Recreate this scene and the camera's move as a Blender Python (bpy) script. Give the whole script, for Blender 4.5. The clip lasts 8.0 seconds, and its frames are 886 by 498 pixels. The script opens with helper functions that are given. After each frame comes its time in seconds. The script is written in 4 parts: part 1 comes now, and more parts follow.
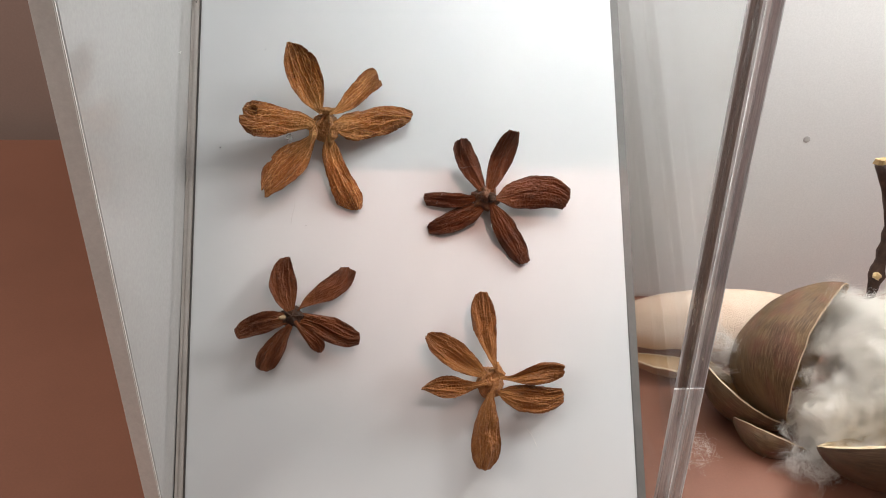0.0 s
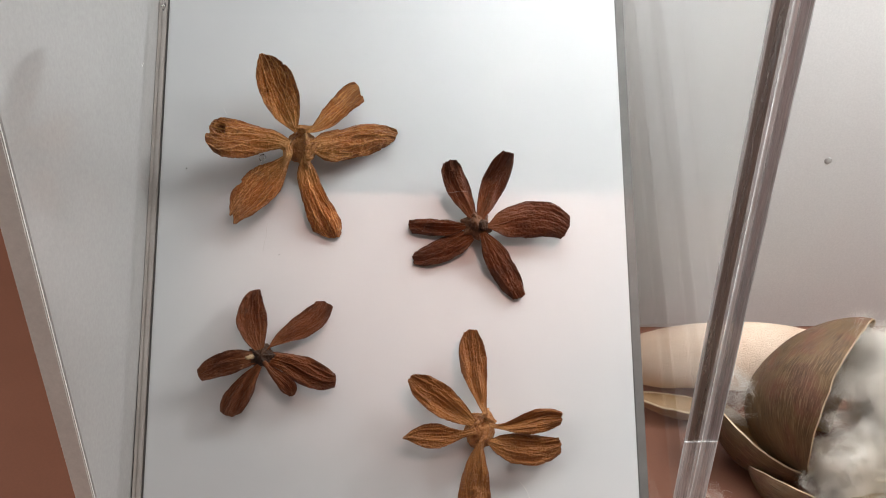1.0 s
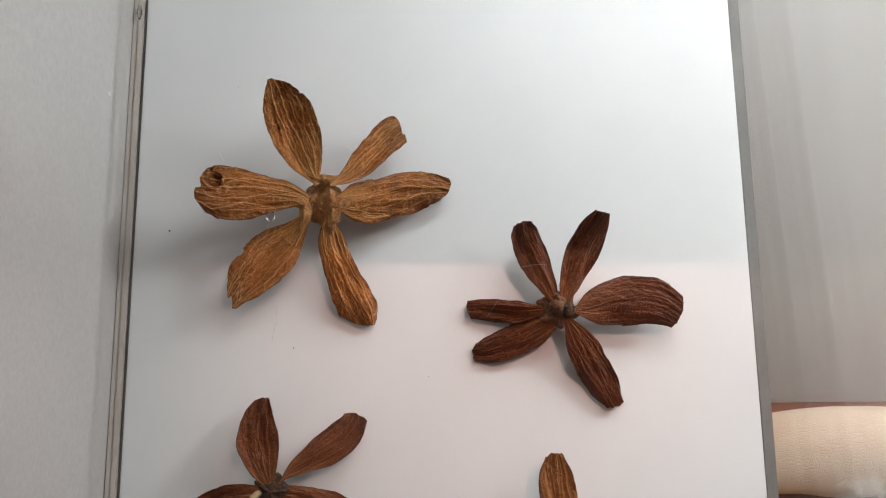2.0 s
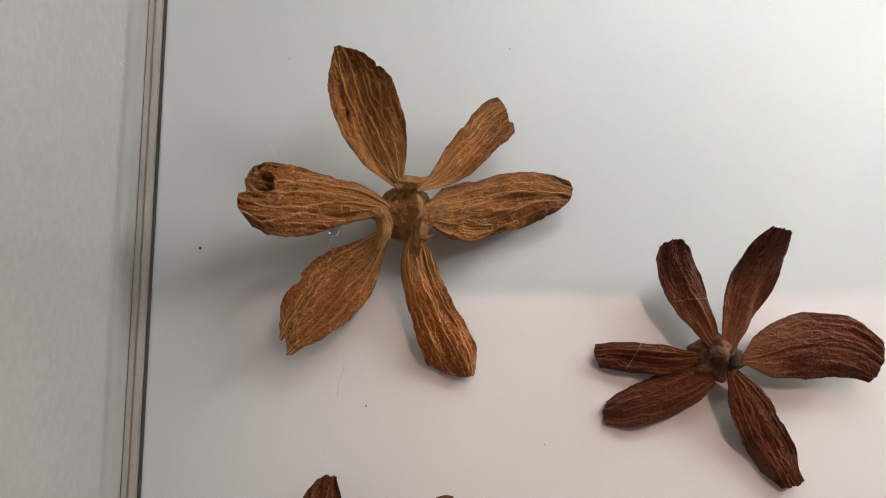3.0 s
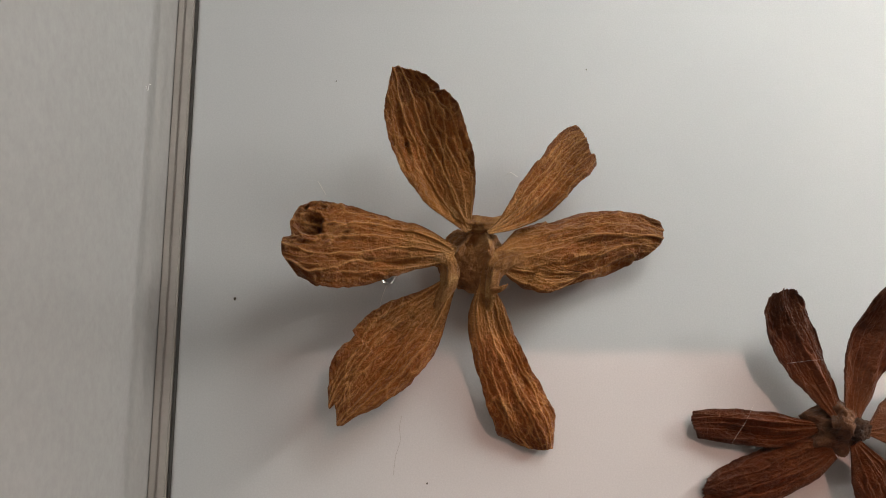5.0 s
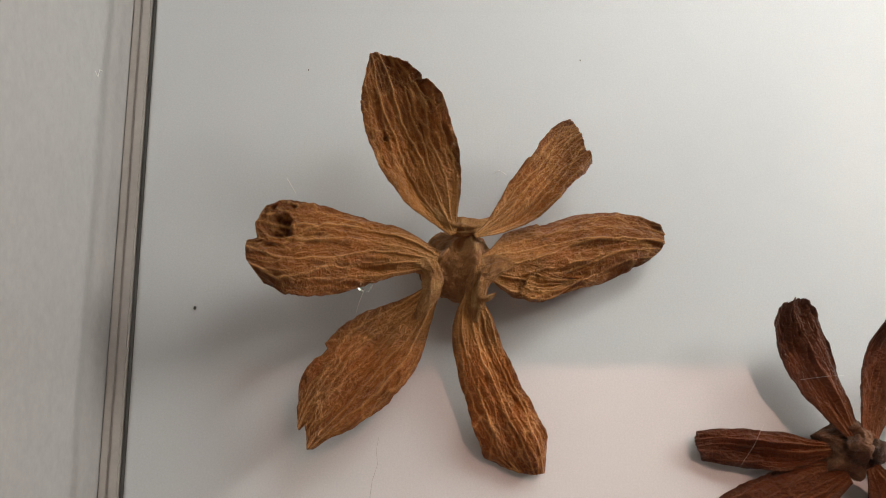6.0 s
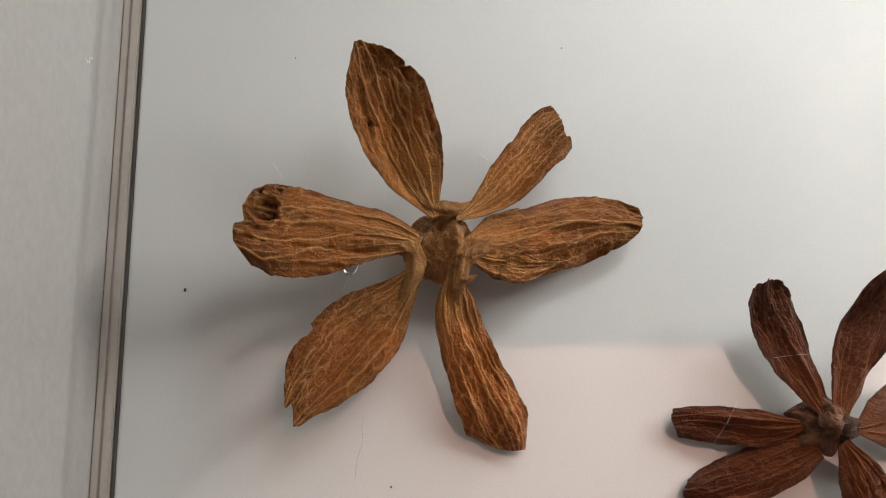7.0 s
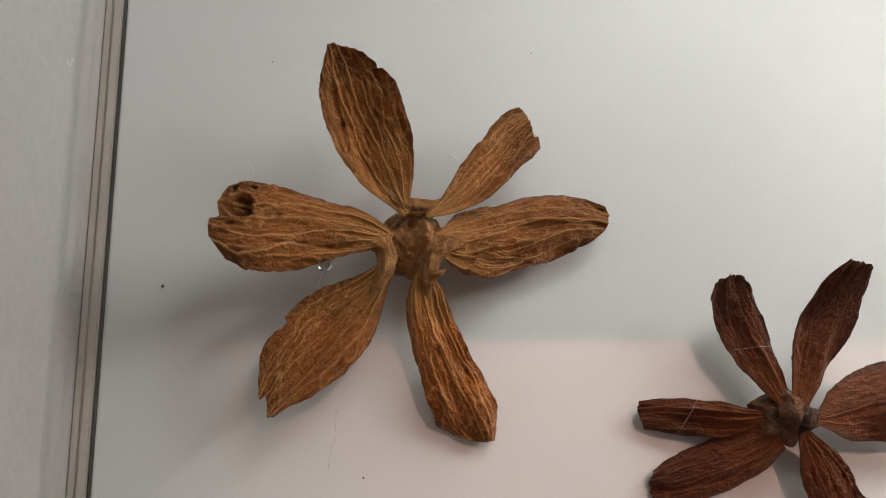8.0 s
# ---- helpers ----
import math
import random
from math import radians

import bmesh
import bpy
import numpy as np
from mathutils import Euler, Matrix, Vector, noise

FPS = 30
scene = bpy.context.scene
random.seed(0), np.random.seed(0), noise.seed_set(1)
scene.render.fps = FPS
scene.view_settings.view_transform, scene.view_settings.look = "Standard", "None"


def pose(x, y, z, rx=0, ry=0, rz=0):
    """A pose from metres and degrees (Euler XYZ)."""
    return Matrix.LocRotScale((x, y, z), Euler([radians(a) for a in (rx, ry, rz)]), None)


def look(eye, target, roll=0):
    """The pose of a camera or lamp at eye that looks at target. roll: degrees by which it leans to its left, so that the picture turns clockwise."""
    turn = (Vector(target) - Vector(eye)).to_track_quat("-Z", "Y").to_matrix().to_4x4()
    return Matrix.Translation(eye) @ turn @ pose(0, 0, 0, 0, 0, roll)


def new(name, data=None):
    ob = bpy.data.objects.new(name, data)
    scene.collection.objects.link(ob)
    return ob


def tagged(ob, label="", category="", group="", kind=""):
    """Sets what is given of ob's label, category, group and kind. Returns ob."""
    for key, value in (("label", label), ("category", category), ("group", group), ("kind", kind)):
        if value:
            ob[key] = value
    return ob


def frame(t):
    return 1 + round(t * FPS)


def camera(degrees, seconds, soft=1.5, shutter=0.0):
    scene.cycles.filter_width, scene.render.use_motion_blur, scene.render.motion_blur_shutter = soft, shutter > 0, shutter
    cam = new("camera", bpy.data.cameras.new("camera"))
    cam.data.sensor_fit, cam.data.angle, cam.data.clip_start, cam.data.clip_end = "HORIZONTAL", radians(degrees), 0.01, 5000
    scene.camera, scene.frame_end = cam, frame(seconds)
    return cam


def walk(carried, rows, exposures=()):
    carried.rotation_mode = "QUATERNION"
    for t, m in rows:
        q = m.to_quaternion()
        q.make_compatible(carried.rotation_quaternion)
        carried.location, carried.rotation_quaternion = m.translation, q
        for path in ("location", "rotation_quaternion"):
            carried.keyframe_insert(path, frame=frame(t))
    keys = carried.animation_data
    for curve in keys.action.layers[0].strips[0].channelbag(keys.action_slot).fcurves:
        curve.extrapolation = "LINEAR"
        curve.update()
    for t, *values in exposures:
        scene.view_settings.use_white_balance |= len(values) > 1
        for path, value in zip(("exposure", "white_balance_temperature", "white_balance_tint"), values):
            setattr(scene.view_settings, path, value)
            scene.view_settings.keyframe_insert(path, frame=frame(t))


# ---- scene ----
LEAN, TABLE = 40.0, 0.32
CASE = pose(0, 0, TABLE, -LEAN, 0, 0)   # the display panel's own frame, in which it stands upright at y = FACE
FACE = 0.51
cam = camera(53.8, 8.0, soft=1.0)
PATH = [
    (0.0, (0.0265, 0.0770, 0.0748), (0.0770, 1.0596, 0.2533), -1.02),
    (0.5, (0.0425, 0.0926, 0.0850), (0.0729, 1.0758, 0.2650), -0.81),
    (1.0, (0.0386, 0.1140, 0.0915), (0.0796, 1.0947, 0.2823), -0.56),
    (1.5, (0.0278, 0.1586, 0.1174), (0.0763, 1.1373, 0.3169), -0.75),
    (3.0, (-0.0134, 0.2812, 0.1661), (0.0441, 1.2639, 0.3421), -0.28),
    (3.5, (-0.0277, 0.2941, 0.1721), (-0.0037, 1.2720, 0.3800), 0.07),
    (4.0, (-0.0306, 0.3011, 0.1747), (0.0112, 1.2799, 0.3750), -0.18),
    (4.5, (-0.0259, 0.3028, 0.1756), (0.0125, 1.2818, 0.3759), -0.15),
    (6.0, (-0.0261, 0.3278, 0.1812), (0.0471, 1.3033, 0.3885), -0.28),
    (6.5, (-0.0242, 0.3263, 0.1800), (0.0476, 1.3034, 0.3803), -0.35),
    (7.0, (-0.0233, 0.3232, 0.1784), (0.0520, 1.3005, 0.3764), -0.41),
    (7.5, (-0.0212, 0.3205, 0.1741), (0.0522, 1.2951, 0.3856), -0.44),
    (8.0, (-0.0190, 0.3188, 0.1723), (0.0641, 1.2906, 0.3931), -0.60),
]
EXPOSURES = [(0.0, 0.05, 6350, 10), (1.0, -0.06, 6300, 10), (1.7, -0.11, 6300, 10), (3.0, -0.25, 6550, 10), (3.5, 0.08, 6700, 10), (4.0, -0.08, 6700, 10), (4.5, -0.47, 6700, 10), (6.0, -0.26, 6700, 10), (6.5, -0.03, 6700, 10), (7.0, -0.24, 6700, 10), (8.0, -0.41, 6700, 10)]
walk(cam, [(t, CASE @ look(eye, target, roll)) for t, eye, target, roll in PATH], EXPOSURES)

# ---- light ----
world = bpy.data.worlds.new("world")
world.use_nodes = True
scene.world = world
world.node_tree.nodes["Background"].inputs[0].default_value = (0.9, 0.95, 1.0, 1)
world.node_tree.nodes["Background"].inputs[1].default_value = 0.13


def area_lamp(name, eye, target, size, size_y, watts, colour):
    data = bpy.data.lights.new(name, "AREA")
    data.shape, data.size, data.size_y, data.energy, data.color = "RECTANGLE", size, size_y, watts, colour
    ob = new(name, data)
    ob.matrix_world = look(eye, target)
    return ob


area_lamp("lid_light", (0.135, 0.500, 0.418), (0.115, 0.56, 0.0), 0.20, 0.08, 0.46, (0.97, 1.0, 0.99))
area_lamp("lid_light", (0.400, 0.515, 0.418), (0.325, 0.53, 0.04), 0.20, 0.06, 1.95, (1.0, 0.99, 0.95))
area_lamp("room_light", (0.2, -0.45, 2.25), (0.2, -0.35, 0.0), 2.2, 1.2, 10.5, (1.0, 0.94, 0.87))
# added fill from the left that brightens the table; no known lamp there
area_lamp("room_light", (-1.8, 0.20, 1.30), (-0.3, 0.40, 0.0), 1.2, 1.0, 34.0, (1.0, 0.94, 0.87))
spot_data = bpy.data.lights.new("ceiling_spot", "SPOT")
spot_data.energy, spot_data.color, spot_data.shadow_soft_size = 40.0, (1.0, 0.57, 0.46), 0.006
spot_data.spot_size, spot_data.spot_blend = radians(8.0), 1.0
spot = new("ceiling_spot", spot_data)
spot.matrix_world = look((0.555, -0.40, 1.64), (0.060, 0.505, 0.135))


# ---- materials ----
def shader(name, rough=0.5, spec=0.5):
    m = bpy.data.materials.new(name)
    m.use_nodes = True
    n = m.node_tree.nodes
    b = n["Principled BSDF"]
    b.inputs["Roughness"].default_value = rough
    b.inputs["Specular IOR Level"].default_value = spec
    return m, n, m.node_tree.links, b


def noise_tex(n, l, coord, scale, detail=4.0, rough=0.6, dist=0.0):
    t = n.new("ShaderNodeTexNoise")
    t.inputs["Scale"].default_value, t.inputs["Detail"].default_value = scale, detail
    t.inputs["Roughness"].default_value, t.inputs["Distortion"].default_value = rough, dist
    l.new(coord, t.inputs["Vector"])
    return t.outputs["Fac"]


def ramp(n, l, fac, stops):
    r = n.new("ShaderNodeValToRGB")
    e = r.color_ramp.elements
    e[0].position, e[0].color = stops[0][0], (*stops[0][1], 1)
    e[1].position, e[1].color = stops[-1][0], (*stops[-1][1], 1)
    for p, c in stops[1:-1]:
        e.new(p).color = (*c, 1)
    l.new(fac, r.inputs["Fac"])
    return r.outputs["Color"]


def mix(n, l, fac, a, b, mode="MIX"):
    x = n.new("ShaderNodeMix")
    x.data_type, x.blend_type = "RGBA", mode
    for sock, v in ((x.inputs["Factor"], fac), (x.inputs["A"], a), (x.inputs["B"], b)):
        if isinstance(v, (int, float)):
            sock.default_value = v
        elif isinstance(v, tuple):
            sock.default_value = (*v, 1)
        else:
            l.new(v, sock)
    return x.outputs["Result"]


def maths(n, l, op, a, b=0.0):
    x = n.new("ShaderNodeMath")
    x.operation = op
    for sock, v in zip(x.inputs, (a, b)):
        if isinstance(v, (int, float)):
            sock.default_value = v
        else:
            l.new(v, sock)
    return x.outputs[0]


def bump(n, l, b, height, strength, distance):
    x = n.new("ShaderNodeBump")
    x.inputs["Strength"].default_value, x.inputs["Distance"].default_value = strength, distance
    l.new(height, x.inputs["Height"])
    l.new(x.outputs[0], b.inputs["Normal"])


def object_coord(n):
    return n.new("ShaderNodeTexCoord").outputs["Object"]


def paint(name, dark, light, scale, rough, grain=900.0, relief=0.15, spec=0.5, depth=0.0003):
    m, n, l, b = shader(name, rough, spec)
    c = object_coord(n)
    big = noise_tex(n, l, c, scale, 5)
    fine = noise_tex(n, l, c, grain, 3, 0.7)
    col = ramp(n, l, big, [(0.3, dark), (0.7, light)])
    col = mix(n, l, 0.12, col, ramp(n, l, fine, [(0.3, (0.2, 0.2, 0.2)), (0.7, (1, 1, 1))]), "MULTIPLY")
    l.new(col, b.inputs["Base Color"])
    l.new(maths(n, l, "MULTIPLY_ADD", big, 0.15), b.inputs["Roughness"])
    b.inputs["Roughness"].default_value = rough
    n[-1].inputs[2].default_value = max(0.03, rough - 0.07)
    bump(n, l, b, fine, relief, depth)
    return m


PANEL = paint("white_panel_paint", (0.74, 0.75, 0.76), (0.80, 0.80, 0.80), 14.0, 0.42, 2600.0, 0.18, 0.36, 0.0002)
coat = PANEL.node_tree.nodes["Principled BSDF"]
coat.inputs["Coat Weight"].default_value, coat.inputs["Coat Roughness"].default_value = 0.42, 0.10
pn, pl = PANEL.node_tree.nodes, PANEL.node_tree.links
flake = pn.new("ShaderNodeTexVoronoi")
flake.inputs["Scale"].default_value = 10500.0
pl.new(object_coord(pn), flake.inputs["Vector"])
lean = pn.new("ShaderNodeVectorMath")
lean.operation = "SUBTRACT"
pl.new(flake.outputs["Color"], lean.inputs[0])
lean.inputs[1].default_value = (0.5, 0.5, 0.5)
facet = pn.new("ShaderNodeVectorMath")
facet.operation = "MULTIPLY_ADD"
pl.new(lean.outputs[0], facet.inputs[0])
facet.inputs[1].default_value = (0.55, 0.55, 0.55)
pl.new(pn.new("ShaderNodeNewGeometry").outputs["Normal"], facet.inputs[2])
unit = pn.new("ShaderNodeVectorMath")
unit.operation = "NORMALIZE"
pl.new(facet.outputs[0], unit.inputs[0])
pl.new(unit.outputs[0], coat.inputs["Coat Normal"])
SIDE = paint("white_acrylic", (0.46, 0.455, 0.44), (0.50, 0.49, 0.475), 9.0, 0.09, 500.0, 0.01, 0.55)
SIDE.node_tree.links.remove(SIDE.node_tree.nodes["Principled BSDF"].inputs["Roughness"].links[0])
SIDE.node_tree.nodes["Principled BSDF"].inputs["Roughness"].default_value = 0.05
BACK = paint("white_wall_paint", (0.72, 0.71, 0.70), (0.78, 0.77, 0.76), 6.0, 0.35, 900.0, 0.08)
BROWN = paint("brown_table_paint", (0.195, 0.075, 0.043), (0.235, 0.093, 0.055), 7.0, 0.55, 700.0, 0.25)
DARK = paint("dark_brown_wall_paint", (0.29, 0.20, 0.165), (0.34, 0.235, 0.195), 3.0, 0.6, 500.0, 0.2)
ROOM = paint("room_plaster", (0.55, 0.54, 0.52), (0.62, 0.61, 0.60), 1.5, 0.8, 300.0, 0.1)
GREY = paint("grey_edge", (0.50, 0.45, 0.41), (0.58, 0.53, 0.49), 60.0, 0.4, 800.0, 0.2)
# shade of the gaps beside the panel, painted as a dark grey
GAP_SHADE = paint("dark_gap_shade", (0.16, 0.15, 0.14), (0.21, 0.20, 0.19), 60.0, 0.45, 800.0, 0.2)
# paler than the sheet: light carried through the edge, put into its colour
LIP = paint("lit_acrylic_edge", (0.82, 0.82, 0.79), (0.90, 0.90, 0.87), 40.0, 0.35, 500.0, 0.12)
DOT = paint("pale_grey_plug", (0.44, 0.43, 0.42), (0.50, 0.49, 0.48), 200.0, 0.4)
LID = paint("grey_lid_paint", (0.30, 0.30, 0.30), (0.36, 0.36, 0.36), 5.0, 0.5, 700.0, 0.1)


def clear_acrylic():
    m, n, l, b = shader("clear_acrylic")
    out = n["Material Output"]
    clear = n.new("ShaderNodeBsdfTransparent")
    clear.inputs[0].default_value = (0.99, 0.99, 0.985, 1)
    gloss = n.new("ShaderNodeBsdfGlossy")
    gloss.inputs["Roughness"].default_value = 0.03
    facing = n.new("ShaderNodeLayerWeight").outputs["Facing"]
    shine = maths(n, l, "MULTIPLY_ADD", maths(n, l, "POWER", facing, 5.0), 0.6)
    n[-1].inputs[2].default_value = 0.045
    both = n.new("ShaderNodeMixShader")
    l.new(shine, both.inputs[0])
    l.new(clear.outputs[0], both.inputs[1])
    l.new(gloss.outputs[0], both.inputs[2])
    l.new(both.outputs[0], out.inputs["Surface"])
    return m


def edge_acrylic(name, colour, rough, see_through):
    m, n, l, b = shader(name, rough, 0.7)
    c = object_coord(n)
    stretch = n.new("ShaderNodeMapping")
    stretch.inputs["Scale"].default_value = (500, 500, 22)
    l.new(c, stretch.inputs["Vector"])
    f = noise_tex(n, l, stretch.outputs[0], 1.0, 5, 0.7)
    dark = tuple(v * 0.5 for v in colour)
    l.new(ramp(n, l, f, [(0.3, dark), (0.7, colour)]), b.inputs["Base Color"])
    bump(n, l, b, noise_tex(n, l, stretch.outputs[0], 2.0, 4), 0.5, 0.0006)
    clear = n.new("ShaderNodeBsdfTransparent")
    clear.inputs[0].default_value = (0.93, 0.93, 0.93, 1)
    both = n.new("ShaderNodeMixShader")
    l.new(ramp(n, l, f, [(0.35, (min(1, see_through + 0.25),) * 3), (0.65, (max(0, see_through - 0.2),) * 3)]), both.inputs[0])
    l.new(b.outputs[0], both.inputs[1])
    l.new(clear.outputs[0], both.inputs[2])
    l.new(both.outputs[0], n["Material Output"].inputs["Surface"])
    return m


CLEAR = clear_acrylic()
# reflections in the clear edges, painted as dark, grey and bright bands
REFLECT_DARK = edge_acrylic("edge_reflection_dark", (0.27, 0.235, 0.21), 0.15, 0.2)
REFLECT_SMOKE = edge_acrylic("edge_reflection_smoke", (0.52, 0.50, 0.51), 0.2, 0.25)
REFLECT_BRIGHT = edge_acrylic("edge_reflection_bright", (0.93, 0.93, 0.93), 0.12, 0.08)
REFLECT_GLINT = edge_acrylic("edge_reflection_glint", (0.85, 0.84, 0.84), 0.08, 0.45)
REFLECT_GREY = edge_acrylic("edge_reflection_grey", (0.78, 0.78, 0.79), 0.12, 0.5)


def glass(name):
    m, n, l, b = shader(name, 0.03)
    b.inputs["Base Color"].default_value = (0.95, 0.95, 0.93, 1)
    b.inputs["Transmission Weight"].default_value = 1.0
    b.inputs["IOR"].default_value = 1.45
    return m


GLUE = glass("clear_glue")


def attribute(n, name):
    a = n.new("ShaderNodeAttribute")
    a.attribute_name = name
    return a.outputs["Fac"]


def wing_material(name, dark, middle, light, rough=0.5, veined=0.7, tip=0.5):
    """Dry papery wing: raised pale veins with a fine net between them, mottled skin, darker worn rim and tip, darker
    hollows.
    """
    m, n, l, b = shader(name, rough, 0.5)
    uv = n.new("ShaderNodeUVMap").outputs[0]
    vein, net, rim, reach = (attribute(n, a) for a in ("vein", "net", "rim", "reach"))
    info = n.new("ShaderNodeObjectInfo")
    shift = n.new("ShaderNodeVectorMath")
    shift.operation = "MULTIPLY_ADD"
    l.new(info.outputs["Random"], shift.inputs[0])
    shift.inputs[1].default_value = (37.0, 53.0, 11.0)
    l.new(uv, shift.inputs[2])
    along = n.new("ShaderNodeMapping")
    along.inputs["Scale"].default_value = (0.7, 1.25, 1.0)
    l.new(shift.outputs[0], along.inputs["Vector"])
    grain = noise_tex(n, l, along.outputs[0], 5.5, 8, 0.62, 0.9)
    blot = noise_tex(n, l, shift.outputs[0], 1.5, 6, 0.62, 0.5)
    fine = noise_tex(n, l, shift.outputs[0], 48.0, 5, 0.72)
    crumple = noise_tex(n, l, shift.outputs[0], 11.0, 6, 0.6, 1.4)
    warp = n.new("ShaderNodeMix")
    warp.data_type = "VECTOR"
    warp.inputs["Factor"].default_value = 0.16
    wobble = n.new("ShaderNodeTexNoise")
    wobble.inputs["Scale"].default_value = 6.0
    l.new(shift.outputs[0], wobble.inputs["Vector"])
    l.new(along.outputs[0], warp.inputs["A"])
    l.new(wobble.outputs["Color"], warp.inputs["B"])
    cells = n.new("ShaderNodeTexVoronoi")
    cells.feature = "DISTANCE_TO_EDGE"
    cells.inputs["Scale"].default_value = 8.5
    l.new(warp.outputs["Result"], cells.inputs["Vector"])
    mesh_line = maths(n, l, "MULTIPLY", ramp(n, l, cells.outputs["Distance"], [(0.0, (1, 1, 1)), (0.07, (0, 0, 0))]), ramp(n, l, blot, [(0.38, (0.1, 0.1, 0.1)), (0.6, (1, 1, 1))]))
    col = ramp(n, l, grain, [(0.20, dark), (0.44, middle), (0.68, middle), (0.98, light)])
    col = mix(n, l, maths(n, l, "MULTIPLY", ramp(n, l, blot, [(0.46, (0, 0, 0)), (0.66, (1, 1, 1))]), 0.55), col, dark)
    # paler base: its own pigment plus the light it faces, both in the colour
    col = mix(n, l, ramp(n, l, reach, [(0.10, (0.42, 0.42, 0.42)), (0.45, (0, 0, 0))]), col, light)
    col = mix(n, l, maths(n, l, "MULTIPLY", ramp(n, l, reach, [(0.55, (0, 0, 0)), (0.95, (1, 1, 1))]), tip), col, dark)
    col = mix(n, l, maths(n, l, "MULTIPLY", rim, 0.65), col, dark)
    col = mix(n, l, maths(n, l, "MULTIPLY", mesh_line, 0.32 * veined), col, light)
    col = mix(n, l, maths(n, l, "MULTIPLY", net, 0.55 * veined), col, light)
    col = mix(n, l, maths(n, l, "MULTIPLY", vein, veined), col, light)
    col = mix(n, l, 0.6, col, ramp(n, l, fine, [(0.32, (0.42, 0.34, 0.28)), (0.58, (1, 1, 1))]), "MULTIPLY")
    l.new(col, b.inputs["Base Color"])
    h = maths(n, l, "ADD", maths(n, l, "MULTIPLY", grain, 0.5), maths(n, l, "MULTIPLY", mesh_line, 0.12))
    h = maths(n, l, "ADD", h, maths(n, l, "MULTIPLY", fine, 0.22))
    h = maths(n, l, "ADD", h, maths(n, l, "MULTIPLY", crumple, 0.8))
    bump(n, l, b, h, 1.0, 0.0016)
    return m


GOLD = wing_material("golden_brown_wing", (0.155, 0.040, 0.007), (0.51, 0.158, 0.029), (0.94, 0.49, 0.165), 0.36, 0.78, 0.60)
RED = wing_material("dark_red_brown_wing", (0.050, 0.012, 0.004), (0.175, 0.042, 0.010), (0.38, 0.125, 0.036), 0.38, 0.24, 0.25)
UMBER = wing_material("umber_wing", (0.085, 0.022, 0.007), (0.235, 0.066, 0.018), (0.40, 0.150, 0.052), 0.42, 0.20, 0.35)
TAN = wing_material("tan_wing", (0.20, 0.060, 0.013), (0.40, 0.145, 0.035), (0.68, 0.34, 0.110), 0.42, 0.45, 0.5)


def husk(name, dark, middle, light, scale=60.0, rough=0.55, relief=0.6, stretch=(1, 1, 1), depth=0.0015):
    m, n, l, b = shader(name, rough, 0.4)
    c = object_coord(n)
    long = n.new("ShaderNodeMapping")
    long.inputs["Scale"].default_value = stretch
    l.new(c, long.inputs["Vector"])
    a = noise_tex(n, l, long.outputs[0], scale, 7, 0.65, 0.5)
    f = noise_tex(n, l, c, scale * 14, 5, 0.7)
    col = ramp(n, l, a, [(0.28, dark), (0.5, middle), (0.74, light)])
    col = mix(n, l, 0.3, col, ramp(n, l, f, [(0.3, (0.4, 0.38, 0.36)), (0.7, (1, 1, 1))]), "MULTIPLY")
    l.new(col, b.inputs["Base Color"])
    bump(n, l, b, maths(n, l, "ADD", a, maths(n, l, "MULTIPLY", f, 0.3)), relief, depth)
    return m


NUT_GOLD = husk("golden_nut", (0.23, 0.088, 0.026), (0.52, 0.225, 0.075), (0.76, 0.43, 0.18), 200.0, 0.5, 1.0, depth=0.002)
NUT_DARK = husk("dark_nut", (0.018, 0.012, 0.010), (0.07, 0.035, 0.02), (0.19, 0.10, 0.055), 200.0, 0.5, 1.0, depth=0.002)
COLLAR = husk("tan_collar", (0.30, 0.105, 0.026), (0.62, 0.275, 0.085), (0.88, 0.52, 0.21), 330.0, 0.5, 1.0, (1, 1, 1), 0.003)
NUT_BROWN = husk("brown_nut", (0.055, 0.026, 0.015), (0.19, 0.085, 0.040), (0.35, 0.185, 0.090), 200.0, 0.5, 1.0, depth=0.002)
STUB = husk("cream_stalk", (0.30, 0.20, 0.10), (0.48, 0.34, 0.19), (0.6, 0.47, 0.3), 400.0)
